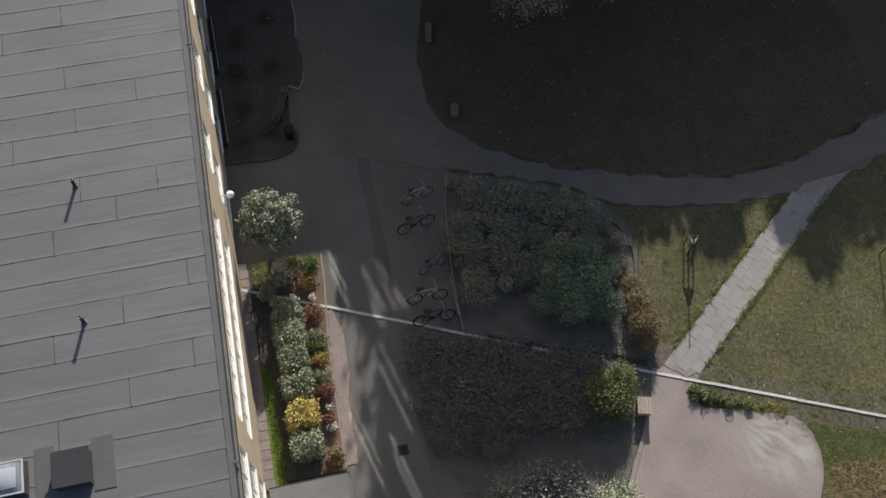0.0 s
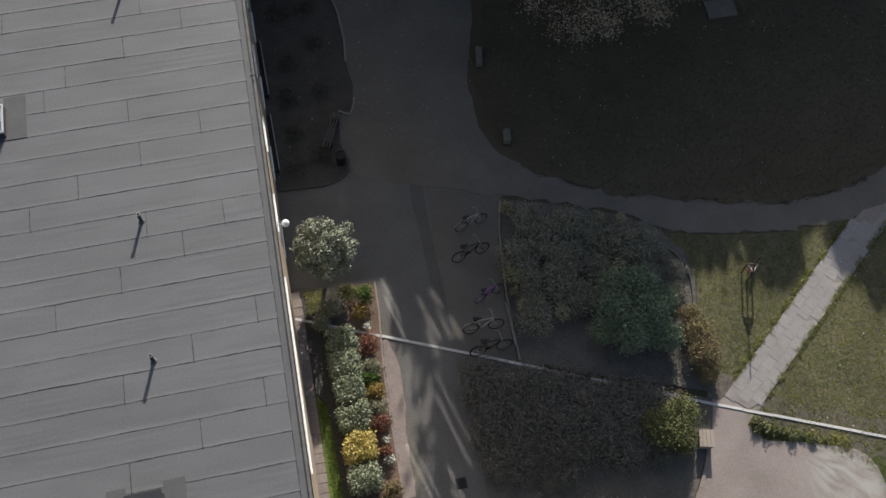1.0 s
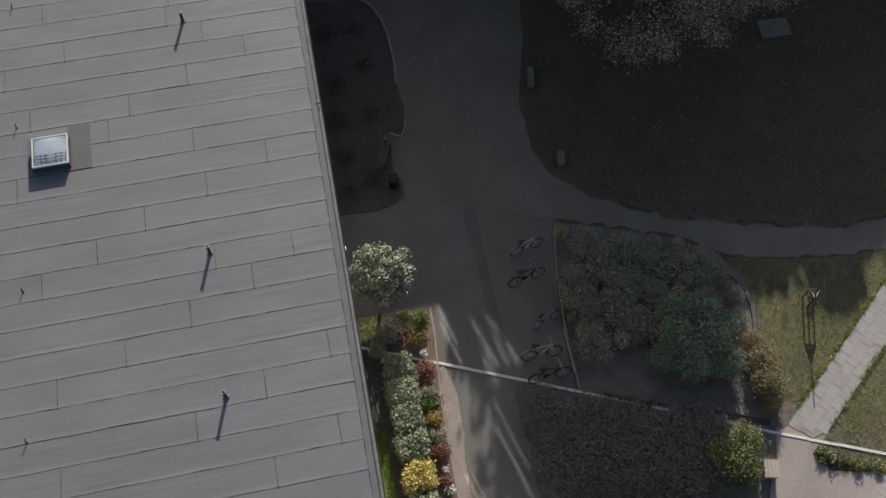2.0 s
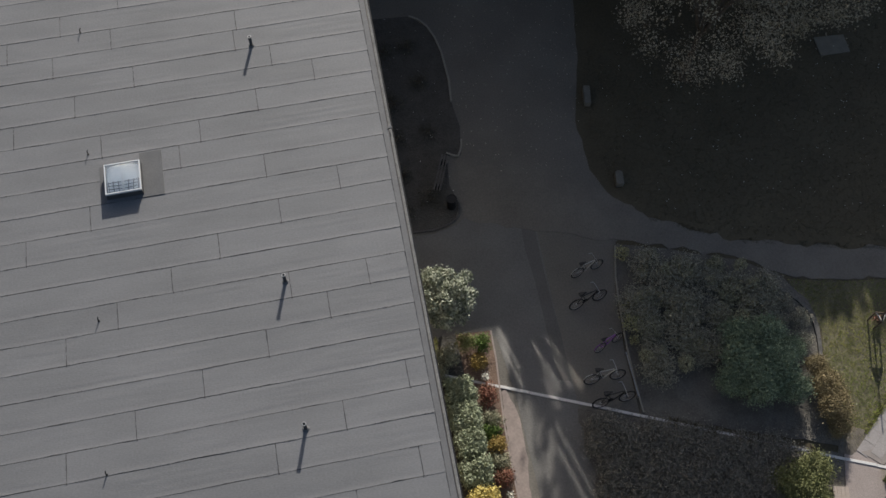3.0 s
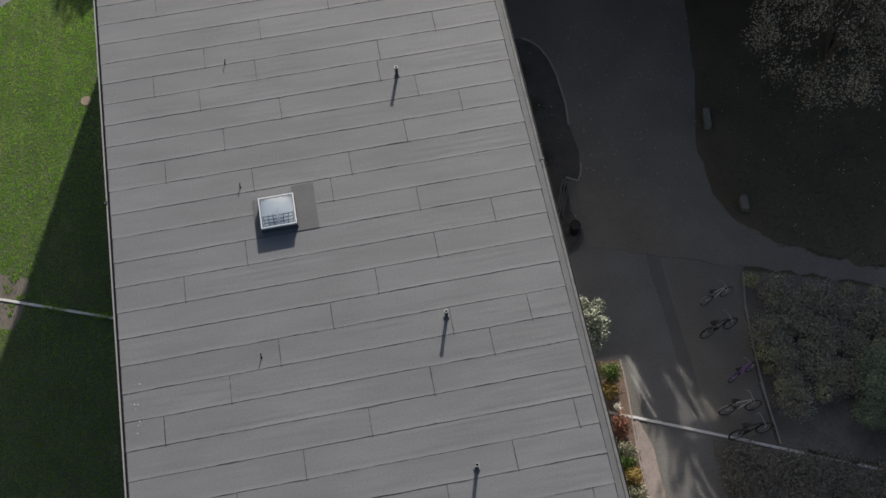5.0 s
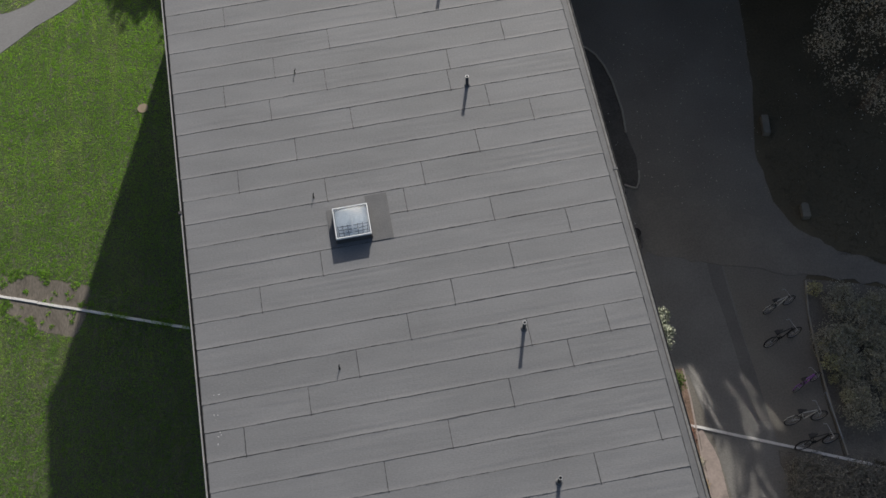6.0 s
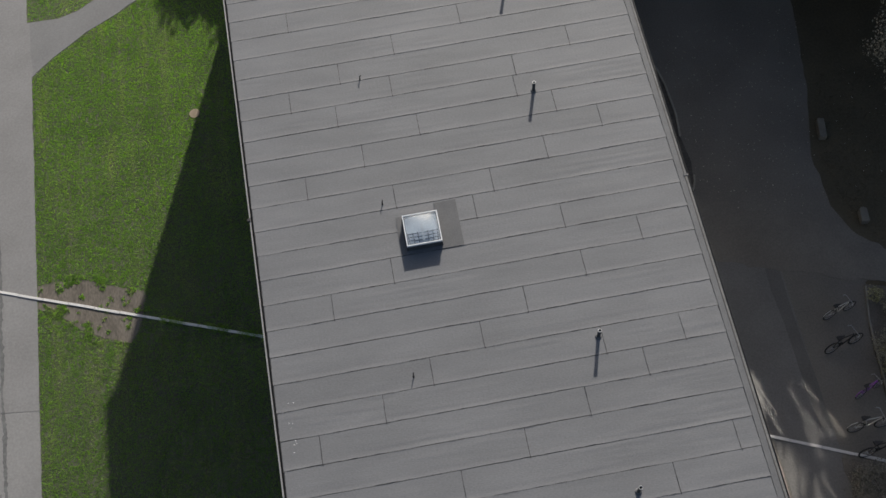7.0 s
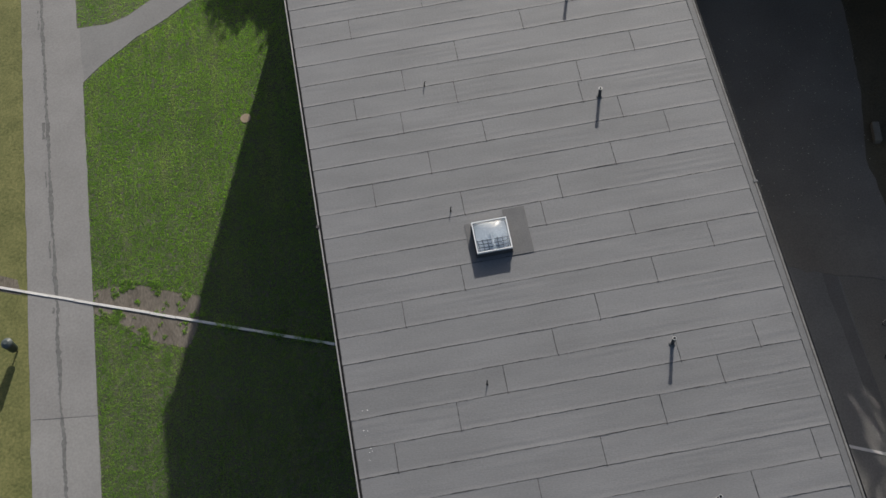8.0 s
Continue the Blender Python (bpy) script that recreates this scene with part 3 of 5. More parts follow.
# dark sealing band that wanders along the left path, in two broken strands
for strand, shift, thick, need in (("path_seal", 0.0, 0.075, -0.75), ("path_seal", -0.2, 0.035, 0.12)):
    seal_bm = bmesh.new()
    before = None
    for k in range(800):
        y = -16 + k * 0.1
        x = shift - 27.27 - (y - 27) * 0.056 + 0.1 * noise.noise((y * 0.45, 3, 0)) + 0.05 * noise.noise((y * 1.7, 8 + shift, 0)) + 0.05 * noise.noise((y * 7.5, 2, shift))
        w = thick + 0.07 * noise.noise((y * 0.5, 1, 5 + shift)) + 0.06 * noise.noise((y * 4.6, 1, 9 + shift))
        if w < 0.008 or noise.noise((y * 0.6, 7.0, shift * 9)) < need:
            before = None
            continue
        row = [seal_bm.verts.new((x - w, y, 0.03)), seal_bm.verts.new((x + w, y, 0.03))]
        if before:
            seal_bm.faces.new((before[0], before[1], row[1], row[0]))
        before = row
    tagged(part(strand, seal_bm, CRACK), "dark sealed crack along the path", "path", kind="structure")
sheet("path_joint", [(-28.25, 22.44), (-25.52, 22.13), (-25.52, 22.145), (-28.25, 22.46)], 0.029, CRACK, "straight seam across the path", "path", bottom=0.0)


# ---- kerbs ----
def kerb_line(name, points, width, top, mat, label):
    bm = bmesh.new()
    for (x0, y0), (x1, y1) in zip(points, points[1:]):
        d = Vector((x1 - x0, y1 - y0)).normalized()
        s = Vector((-d.y, d.x)) * width / 2
        a, b = Vector((x0, y0)) + d * 0.006, Vector((x1, y1)) - d * 0.006
        corner = [a - s, b - s, b + s, a + s]
        low = [bm.verts.new((p.x, p.y, -0.05)) for p in corner]
        high = [bm.verts.new((p.x, p.y, top)) for p in corner]
        bm.faces.new(high)
        for k in range(4):
            bm.faces.new((low[k], low[(k + 1) % 4], high[(k + 1) % 4], high[k]))
    return tagged(part(name, bm, mat), label, "kerb", kind="structure")


kerb_line("kerb_upper", [(2.97, 35.2), (3.4, 34.9), (3.73, 34.42), (3.98, 33.67), (4.12, 32.8), (4.15, 31.0), (4.0, 29.8)], 0.09, 0.11, KERB, "rounded pale kerb along the planted bed")
kerb_line("kerb_mid", [(4.04, 27.7), (3.98, 27.4), (3.86, 27.08), (3.7, 26.82), (3.45, 26.93), (3.2, 27.1)], 0.08, 0.1, KERB, "short curved kerb at the bed's corner")
kerb_line("kerb_low", [(-0.1, 23.42), (1.0, 23.36), (1.86, 23.3), (2.5, 23.42), (2.9, 23.62), (3.15, 23.9), (3.25, 24.4)], 0.07, 0.09, BENCH_WOOD, "low kerb closing the planted bed")
kerb_line("kerb_round", [(15.1, 17.85), (15.6, 17.75), (16.1, 17.45), (16.5, 16.95), (16.75, 16.4), (16.8, 15.8), (16.7, 15.1), (16.5, 14.4)], 0.16, 0.12, BENCH_WOOD, "curved stone kerb round the shrub bed")
kerb_line("kerb_flower", [(2.73, 8.8), (2.78, 10.5), (2.83, 12.2), (2.93, 14.2), (3.08, 15.6), (3.22, 16.9), (3.28, 18.2)], 0.07, 0.055, PINK, "pinkish kerb along the flower bed")
kerb_line("kerb_plaza", [(13.2, 5.0), (13.75, 6.0), (14.3, 6.95), (14.75, 7.7), (15.1, 8.35)], 0.14, 0.06, PINK, "pinkish kerb at the gravel square")
kerb_line("kerb_hedge", [(8.55, 13.5), (8.6, 15), (8.7, 16.5), (8.9, 18.2), (9.1, 19.5), (9.5, 21.0)], 0.06, 0.12, KERB, "thin edging along the shrub bed")


# ---- the house with the flat felt roof ----
ROOF, LEFT, RIGHT, FRONT, BACK, WALL_T = 10.725, -14.15, 0.0, -14.0, 46.8, 0.35
SPLAY, MIDWAY = 0.0195, 20.5  # the house widens towards its far end: both long sides swing outward by this slope
WALL_X, STOREYS = -0.26, (1.3, 3.75, 6.2, 8.65)
house = tagged(base("house", -7.0, 16.0), "long flat-roofed house with cream walls and grey felt roof", "house")


def under(ob, parent):
    """Keeps a part that was built in world metres where it is."""
    ob.matrix_parent_inverse = Matrix.Translation(parent.matrix_basis.translation).inverted()
    return ob


def splayed(x, y):
    return x + (SPLAY if x > -7.0 else -SPLAY) * (y - MIDWAY)


openings = []
for yc in (24.6, 20.75, 7.9, 4.0, 0.1, -3.8, -7.7, 28.45, 32.3, 36.1):
    for zc in STOREYS:
        openings.append((yc - 0.85, yc + 0.85, zc - 0.75, zc + 0.75, False))
for zc in STOREYS[1:3]:
    openings.append((9.9, 17.7, zc - 0.55, zc + 0.55, True))
openings.append((13.4, 17.7, STOREYS[3] - 0.65, STOREYS[3] + 0.65, True))


def wall_with_openings(x0, x1, y0, y1, z0, z1, holes):
    bm = bmesh.new()
    cuts = sorted({y0, y1, *[v for h in holes for v in h[:2]]})
    for a, b in zip(cuts, cuts[1:]):
        low = z0
        for h in sorted((h for h in holes if h[0] < (a + b) / 2 < h[1]), key=lambda h: h[2]):
            add_box(bm, x0, x1, a, b, low, h[2])
            low = h[3]
        add_box(bm, x0, x1, a, b, low, z1)
    return bm


top = ROOF - 0.35
under(part("wall", wall_with_openings(WALL_X - WALL_T, WALL_X, FRONT + 0.3, BACK - 0.3, 0, top, openings), RENDER_WALL, house, "cream rendered wall with white windows"), house)
under(part("wall", box(LEFT + 0.06, LEFT + 0.41, FRONT + 0.3, BACK - 0.3, 0, top), RENDER_WALL, house), house)
under(part("wall", box(LEFT + 0.41, WALL_X - WALL_T, FRONT + 0.3, FRONT + 0.65, 0, top), RENDER_WALL, house), house)
under(part("wall", box(LEFT + 0.41, WALL_X - WALL_T, BACK - 0.65, BACK - 0.3, 0, top), RENDER_WALL, house), house)
under(part("plinth", box(WALL_X, WALL_X + 0.03, FRONT + 0.3, 16.0, 0, 0.3), KERB, house), house)


def window(y0, y1, z0, z1, ribbon):
    """A white casement window in the right-hand wall, with sill, panes and a drawn blind."""
    frame_bm = bmesh.new()
    x0, x1 = WALL_X - 0.1, WALL_X - 0.015
    for a, b, c, d in ((y0, y1, z0, z0 + 0.07), (y0, y1, z1 - 0.07, z1), (y0, y0 + 0.07, z0 + 0.07, z1 - 0.07), (y1 - 0.07, y1, z0 + 0.07, z1 - 0.07)):
        add_box(frame_bm, x0, x1, a, b, c, d)
    lights = max(2, round((y1 - y0) / 0.78))
    for k in range(1, lights):
        y = y0 + (y1 - y0) * k / lights
        add_box(frame_bm, x0, x1 - 0.002, y - 0.03, y + 0.03, z0 + 0.07, z1 - 0.07)
    frame_ob = under(part("window", frame_bm, WHITE, house, "white casement window with drawn white blind"), house)
    for k in range(lights):
        a, b = y0 + (y1 - y0) * k / lights + 0.05, y0 + (y1 - y0) * (k + 1) / lights - 0.05
        pane = part("pane", box(x1 - 0.02, x1 - 0.014, a, b, z0 + 0.06, z1 - 0.06), GLASS, frame_ob)
        pane.visible_shadow = False
        part("blind", box(x1 - 0.045, x1 - 0.03, a - 0.015, b + 0.015, z0 + 0.02, z1 - 0.02), BLIND, frame_ob)
    part("sill", box(WALL_X - 0.015, WALL_X + (0.06 if ribbon else 0.05), y0 - 0.05, y1 + 0.05, z0 - 0.06, z0 - 0.003), WHITE, frame_ob, "projecting white sill")


for hole in openings:
    window(*hole)

deck = under(part("roof", box(LEFT + 0.1, RIGHT - 0.06, FRONT, BACK, ROOF - 0.35, ROOF - 0.012), FELT_DARK, house, "grey felt roof of lapped sheets"), house)
under(part("ceiling_slab", box(LEFT + 0.65, WALL_X - WALL_T, FRONT + 0.65, BACK - 0.65, ROOF - 0.6, ROOF - 0.36), RENDER_WALL, house), house)
# edge flashing, verge trims and gutters
under(part("edge_flashing", box(RIGHT - 0.195, RIGHT - 0.012, FRONT, BACK, ROOF - 0.01, ROOF + 0.012), LEAD, house, "dark grey felt strip along the eaves"), house)
# The drip edge is coloured dark to draw the gutter's shadow line.
under(part("drip_edge", box(RIGHT - 0.01, RIGHT + 0.012, FRONT, BACK, ROOF - 0.2, ROOF + 0.02), GUTTER, house, "thin metal drip edge darkened as the gutter's shadow line"), house)
gutter_bm = bmesh.new()
prev = None
for y in (FRONT, BACK):
    row = [gutter_bm.verts.new((RIGHT + 0.075 + 0.075 * math.cos(a), y, ROOF - 0.06 + 0.075 * math.sin(a))) for a in [math.pi + k * math.pi / 8 for k in range(9)]]
    row += [gutter_bm.verts.new((RIGHT + 0.075 + 0.066 * math.cos(a), y, ROOF - 0.06 + 0.066 * math.sin(a))) for a in [math.tau - k * math.pi / 8 for k in range(9)]]
    if prev:
        for k in range(18):
            gutter_bm.faces.new((prev[k], prev[(k + 1) % 18], row[(k + 1) % 18], row[k]))
        gutter_bm.faces.new(row)
        gutter_bm.faces.new(prev[::-1])
    prev = row
# a lighter grey floor fills the bottom of the gutter
under(part("gutter_bed", box(RIGHT + 0.028, RIGHT + 0.122, FRONT + 0.01, BACK - 0.01, ROOF - 0.118, ROOF - 0.098), GUTTER_FLOOR, house, "lighter grey floor of the gutter"), house)
under(part("gutter", gutter_bm, GUTTER, house, "dark half-round gutter along the eaves"), house)
under(part("verge_trim", box(LEFT, LEFT + 0.04, FRONT, BACK, ROOF - 0.3, ROOF + 0.03), VERGE, house, "pale metal verge trim"), house)
# near-black colour in place of the shadow that the verge groove doesn't get
under(part("verge_groove", box(LEFT + 0.04, LEFT + 0.1, FRONT, BACK, ROOF - 0.05, ROOF - 0.008), GROOVE_BLACK, house), house)
for y in (22.0, 7.2, 34.5):
    under(part("gutter_bracket", box(RIGHT - 0.03, RIGHT + 0.12, y - 0.04, y + 0.04, ROOF - 0.02, ROOF + 0.035), FELT_FLASH, house), house)
for y in (23.15,):
    under(part("gutter_bracket", box(LEFT - 0.06, LEFT + 0.04, y - 0.05, y + 0.05, ROOF - 0.02, ROOF + 0.06), GUTTER, house), house)

for ob in house.children_recursive:
    for v in ob.data.vertices:
        v.co.x = splayed(v.co.x, v.co.y)

# area lamps added before the panes of the two upper storeys stand in for the low sun thrown back to the drive; the wing
# shades what lies below z_lit
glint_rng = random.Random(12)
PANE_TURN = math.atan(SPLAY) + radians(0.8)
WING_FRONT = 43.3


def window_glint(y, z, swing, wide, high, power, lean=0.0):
    """An added area lamp: a narrow beam in place of sun reflected by a pane; swing is how far the pane is out of true,
    in degrees.
    """
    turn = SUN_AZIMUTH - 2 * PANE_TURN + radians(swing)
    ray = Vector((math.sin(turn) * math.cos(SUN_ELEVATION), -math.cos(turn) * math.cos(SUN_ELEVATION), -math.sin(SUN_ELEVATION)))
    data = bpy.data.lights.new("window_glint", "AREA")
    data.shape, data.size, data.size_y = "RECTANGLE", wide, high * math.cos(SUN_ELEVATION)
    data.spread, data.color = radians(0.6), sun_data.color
    data.energy = GLINT_LAMP * data.size * data.size_y * power
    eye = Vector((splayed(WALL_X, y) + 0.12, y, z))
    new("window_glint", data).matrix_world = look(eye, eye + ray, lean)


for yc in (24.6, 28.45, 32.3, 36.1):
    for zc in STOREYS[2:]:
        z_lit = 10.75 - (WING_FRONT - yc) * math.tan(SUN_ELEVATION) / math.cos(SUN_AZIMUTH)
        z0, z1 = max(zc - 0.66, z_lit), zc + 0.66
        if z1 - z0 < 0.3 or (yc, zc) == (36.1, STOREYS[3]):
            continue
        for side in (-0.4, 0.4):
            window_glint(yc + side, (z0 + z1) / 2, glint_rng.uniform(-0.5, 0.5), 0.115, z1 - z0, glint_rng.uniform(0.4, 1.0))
# six short lamps draw flecks, as if one bowed pair of panes broke its beam
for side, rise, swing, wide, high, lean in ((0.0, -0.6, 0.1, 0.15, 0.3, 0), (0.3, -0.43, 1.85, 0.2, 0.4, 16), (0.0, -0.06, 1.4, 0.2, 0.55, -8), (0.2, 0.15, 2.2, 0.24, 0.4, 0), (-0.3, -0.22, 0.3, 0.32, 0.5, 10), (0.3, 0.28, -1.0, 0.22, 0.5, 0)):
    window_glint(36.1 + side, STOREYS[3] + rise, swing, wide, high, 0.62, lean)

# globe lamp on the wall
lamp = tagged(base("wall_lamp", WALL_X, 20.2, 2.95), "white globe lamp on the cream house wall", "lamp")
part("bracket", tubes(((0.0, 0, 0), (0.22, 0, -0.02), 0.02), ((0.0, 0, -0.06), (0.0, 0, 0.06), 0.04)), ZINC, lamp)
globe = bmesh.new()
bmesh.ops.create_uvsphere(globe, u_segments=20, v_segments=12, radius=0.16)
bmesh.ops.translate(globe, verts=globe.verts, vec=(0.33, 0, 0.03))
part("globe", globe, WHITE, lamp, "white glass globe")

# an unseen cross wing at the far end, inferred from its shade and lengthened to cover the drive
wing = tagged(base("house_wing", 9.0, 50.0), "unseen flat-roofed cross wing added at the far end of the house", "house")
under(part("wall", box(0.6, 20.0, WING_FRONT + 0.3, 56.0, 0, 10.45), RENDER_WALL, wing), wing)
under(part("roof", box(0.7, 20.3, WING_FRONT, 56.3, 10.452, 10.75), FELT_FLASH, wing), wing)


# ---- things on the roof ----
def vent_pipe(x, y):
    thing = tagged(base("vent_pipe", x, y, ROOF), "short galvanised vent pipe standing on the felt roof", "vent pipe", "roof vent pipes")
    wall_bm = bmesh.new()
    rows = [[wall_bm.verts.new((r * math.cos(k * math.tau / 14), r * math.sin(k * math.tau / 14), z)) for k in range(14)] for r, z in ((0.055, 0.0), (0.055, 0.495), (0.032, 0.495), (0.032, 0.2))]
    for a, b in zip(rows, rows[1:]):
        for k in range(14):
            wall_bm.faces.new((a[k], a[(k + 1) % 14], b[(k + 1) % 14], b[k]))
    wall_bm.faces.new(rows[-1][::-1])
    part("pipe", wall_bm, KERB_BOX, thing)
    part("rim", ring((0, 0, 0.495), 0.05, 0.016, "z", 16, 6), PIPE_METAL, thing, "bright metal rim")
    part("collar", tube((0, 0, 0.0), (0, 0, 0.05), 0.11, 0.07, sides=14), FELT_FLASH, thing)
    return thing


first_pipe = vent_pipe(-4.08, 17.05)
for x, y in ((-4.11, 12.31), (-4.06, 26.28), (-4.1, 31.0), (-4.1, 35.7), (-4.1, 3.0), (-4.1, -1.7)):
    copy_thing(first_pipe, pose(x, y, ROOF))


def wire_pin(x, y, turn):
    thing = tagged(base("wire_pin", x, y, ROOF, turn), "thin bent wire pin sticking up from the roof", "pin", "roof wire pins")
    part("wire", tubes(((0, 0, 0), (0.0, 0.02, 0.13), 0.018), ((0, 0.02, 0.13), (0.03, 0.07, 0.18), 0.016), sides=6), IRON, thing)
    part("foot", box(-0.03, 0.03, -0.03, 0.03, 0.0, 0.012), IRON, thing)
    return thing


first_pin = wire_pin(-9.84, 22.88, 0)
for x, y, turn in ((-9.78, 16.85, 10), (-9.89, 28.0, -25), (-9.79, 12.1, 15), (-9.85, 33.4, 5)):
    copy_thing(first_pin, pose(x, y, ROOF, 0, 0, turn))


def skylight(x, y, wide, deep, high, label, inner, plain=False):
    """An upstand with a pale frame and a shallow twin-vaulted dome; x, y is its middle."""
    thing = tagged(base("skylight", x, y, ROOF), label, "skylight")
    w, d = wide / 2, deep / 2
    up = bmesh.new()
    low = [up.verts.new((sx * (w + 0.02), sy * (d + 0.02), 0)) for sx, sy in ((-1, -1), (1, -1), (1, 1), (-1, 1))]
    mid = [up.verts.new((sx * (w - 0.03), sy * (d - 0.03), high)) for sx, sy in ((-1, -1), (1, -1), (1, 1), (-1, 1))]
    for k in range(4):
        up.faces.new((low[k], low[(k + 1) % 4], mid[(k + 1) % 4], mid[k]))
    up.faces.new(low[::-1])
    part("upstand", up, KERB_BOX, thing, "dark felt upstand")
    fr = bmesh.new()
    for a, b, c, e in ((-w, w, -d, -d + 0.035), (-w, w, d - 0.035, d), (-w, -w + 0.035, -d + 0.035, d - 0.035), (w - 0.035, w, -d + 0.035, d - 0.035)):
        add_box(fr, a, b, c, e, high - 0.05, high + 0.035)
    rim = part("frame", fr, LIGHT_FRAME, thing, "pale metal frame")
    dome = bmesh.new()
    steps = 12
    grid = []
    for i in range(steps + 1):
        row = []
        for j in range(steps + 1):
            u, v = -1 + 2 * i / steps, -1 + 2 * j / steps
            z = high + 0.02 + 0.15 * (1 - u ** 2) * (1 - v ** 2)
            row.append(dome.verts.new((u * (w - 0.05), v * (d - 0.05), z)))
        grid.append(row)
    for i in range(steps):
        for j in range(steps):
            dome.faces.new((grid[i][j], grid[i + 1][j], grid[i + 1][j + 1], grid[i][j + 1]))
    dome_ob = part("dome", dome, DOME, thing, "clear domed plastic cover")
    for p in dome_ob.data.polygons:
        p.use_smooth = True
    if not plain:
        part("divider", box(-0.035, 0.035, -d + 0.06, d * 0.35, high * 0.72, high * 0.8), LIGHT_FRAME, rim, "pale strip under the dome")
    lining = bmesh.new()
    inset, level = (0.2, high + 0.015) if plain else (0.08, high * 0.4)
    add_box(lining, -w + inset, w - inset, -d + inset, d - inset, level - 0.02, level)
    part("lining", lining, inner, thing)
    if plain:
        part("inner_border", box(-w + 0.036, w - 0.036, -d + 0.036, d - 0.036, high - 0.06, high - 0.02), FELT_FLASH, thing, "dull grey border")
        return thing
    grating = bmesh.new()
    for k in range(7):
        t = -w + 0.12 + k * (wide - 0.24) / 6
        add_box(grating, t - 0.012, t + 0.012, -d + 0.1, -d + 0.1 + deep * 0.36, high * 0.45, high * 0.5)
    for k in range(4):
        t = -d + 0.12 + k * deep * 0.1
        add_box(grating, -w + 0.1, w - 0.1, t - 0.012, t + 0.012, high * 0.505, high * 0.54)
    part("grating", grating, FELT_FLASH, thing, "grey safety grating under the dome")
    return thing


skylight(-8.72, 21.61, 1.14, 1.12, 0.27, "square domed skylight with pale frame on the roof", SKY_LINING)
skylight(-6.42, 7.93, 0.95, 0.95, 0.42, "small pale skylight beside the dark roof hatch", BLIND, True)
hatch = tagged(base("roof_hatch", -4.66, 7.87, ROOF), "square dark felt-covered roof hatch", "roof hatch")
part("upstand", box(-0.48, 0.48, -0.48, 0.48, 0, 0.42), KERB_BOX, hatch)
part("lid", box(-0.52, 0.52, -0.52, 0.52, 0.422, 0.49, bevel=0.015), HATCH, hatch, "slate-grey felt lid")

# pale specks of bird lime by the verge
speck_rng = np.random.default_rng(5)
speck_at = np.column_stack((speck_rng.normal(-13.52, 0.08, 9), speck_rng.normal(16.0, 0.45, 9), np.full(9, ROOF + 0.02)))
tagged(part("bird_droppings", leaves_mesh("bird_droppings", speck_at, np.tile((0.0, 0.0, 6.0), (9, 1)), 0.016, speck_rng, 4.0), WHITE), "small white bird droppings on the felt roof", "droppings", kind="stuff")

# ---- planting by the house ----
crng = np.random.default_rng(11)
plant("flowering_shrub", 1.45, 19.25, crown_clumps(1.35, 1.1, 3.0, 40, crng, 0.24), 8500, 0.065, BLOSSOM, 21, "tall round shrub covered with small white blossom", "shrub", 0.08, jitter=0.05)
hedge_mats = ((15.55, LEAF_GREY, 0.95), (14.4, LEAF_GREY, 1.05), (13.3, LEAF_GREY, 1.05), (12.15, LEAF_GREY, 1.05), (10.95, LEAF_YELLOW, 1.15), (9.7, LEAF_GREY, 1.05))
for k, (y, mat, h) in enumerate(hedge_mats):
    yellow = mat is LEAF_YELLOW
    plant("hedge_shrub", 1.4 + (0.05 if k == 0 else 0.0), y + 0.24, box_clumps(1.02, 0.88, 0.76 * h * crng.uniform(0.9, 1.1), crng), 5200, 0.048, mat, 30 + k,
          "clipped golden-yellow shrub in the hedge by the house" if yellow else "clipped grey-green shrub in the hedge by the house", "shrub", 0.04, "clipped hedge by the house", jitter=0.055)
low_plants = ((2.7, 17.6, LEAF_GREEN, 0.42, 0.6, "bushy fresh green plant in the flower bed"), (2.05, 17.7, LEAF_LIME, 0.38, 0.8, "yellow-green slender plant in the flower bed"),
              (2.45, 16.9, LEAF_ORANGE, 0.34, 0.4, "low orange flowers in the brown bed"), (2.6, 16.2, PETAL, 0.14, 0.35, "small white flowers in the brown bed"),
              (2.5, 15.4, LEAF_RED, 0.45, 0.45, "red flowering plant in the brown bed"), (2.5, 14.4, LEAF_SHADE, 0.4, 0.4, "dark leafy plant in the brown bed"),
              (2.32, 13.95, LEAF_GREEN, 0.36, 0.35, "fresh green cushion in the flower bed"), (2.45, 13.35, LEAF_ORANGE, 0.36, 0.4, "orange-yellow flower clump in the brown bed"),
              (2.45, 12.65, LEAF_SHADE, 0.36, 0.35, "dark green cushion in the flower bed"), (2.42, 12.0, LEAF_RED, 0.42, 0.45, "reddish flower clump in the brown bed"),
              (2.5, 11.3, PETAL, 0.14, 0.35, "small white flowers in the brown bed"), (2.4, 10.85, LEAF_RED, 0.22, 0.35, "bright red flowers in the brown bed"),
              (2.5, 10.5, PETAL, 0.18, 0.35, "small white flowers in the brown bed"), (2.4, 9.3, LEAF_BRONZE, 0.34, 0.35, "bronze low plant at the bed's end"),
              (1.2, 17.3, LEAF_SHADE, 0.5, 0.55, "dark low shrub near the house wall"), (0.75, 16.7, LEAF_SHADE, 0.4, 0.45, "dark low plant near the house wall"))
for k, (x, y, mat, r, h, label) in enumerate(low_plants):
    plant("bed_plant", x, y, crown_clumps(r, h * 0.3, h, 9, crng, 0.45), 170 if mat is PETAL else int(700 + 2600 * r), 0.035, mat, 60 + k, label, "plant", 0.02, "flower bed plants", jitter=0.05)

terrace = tagged(base("raised_terrace", 1.25, 3.0), "raised pale concrete terrace below the flower bed", "terrace")
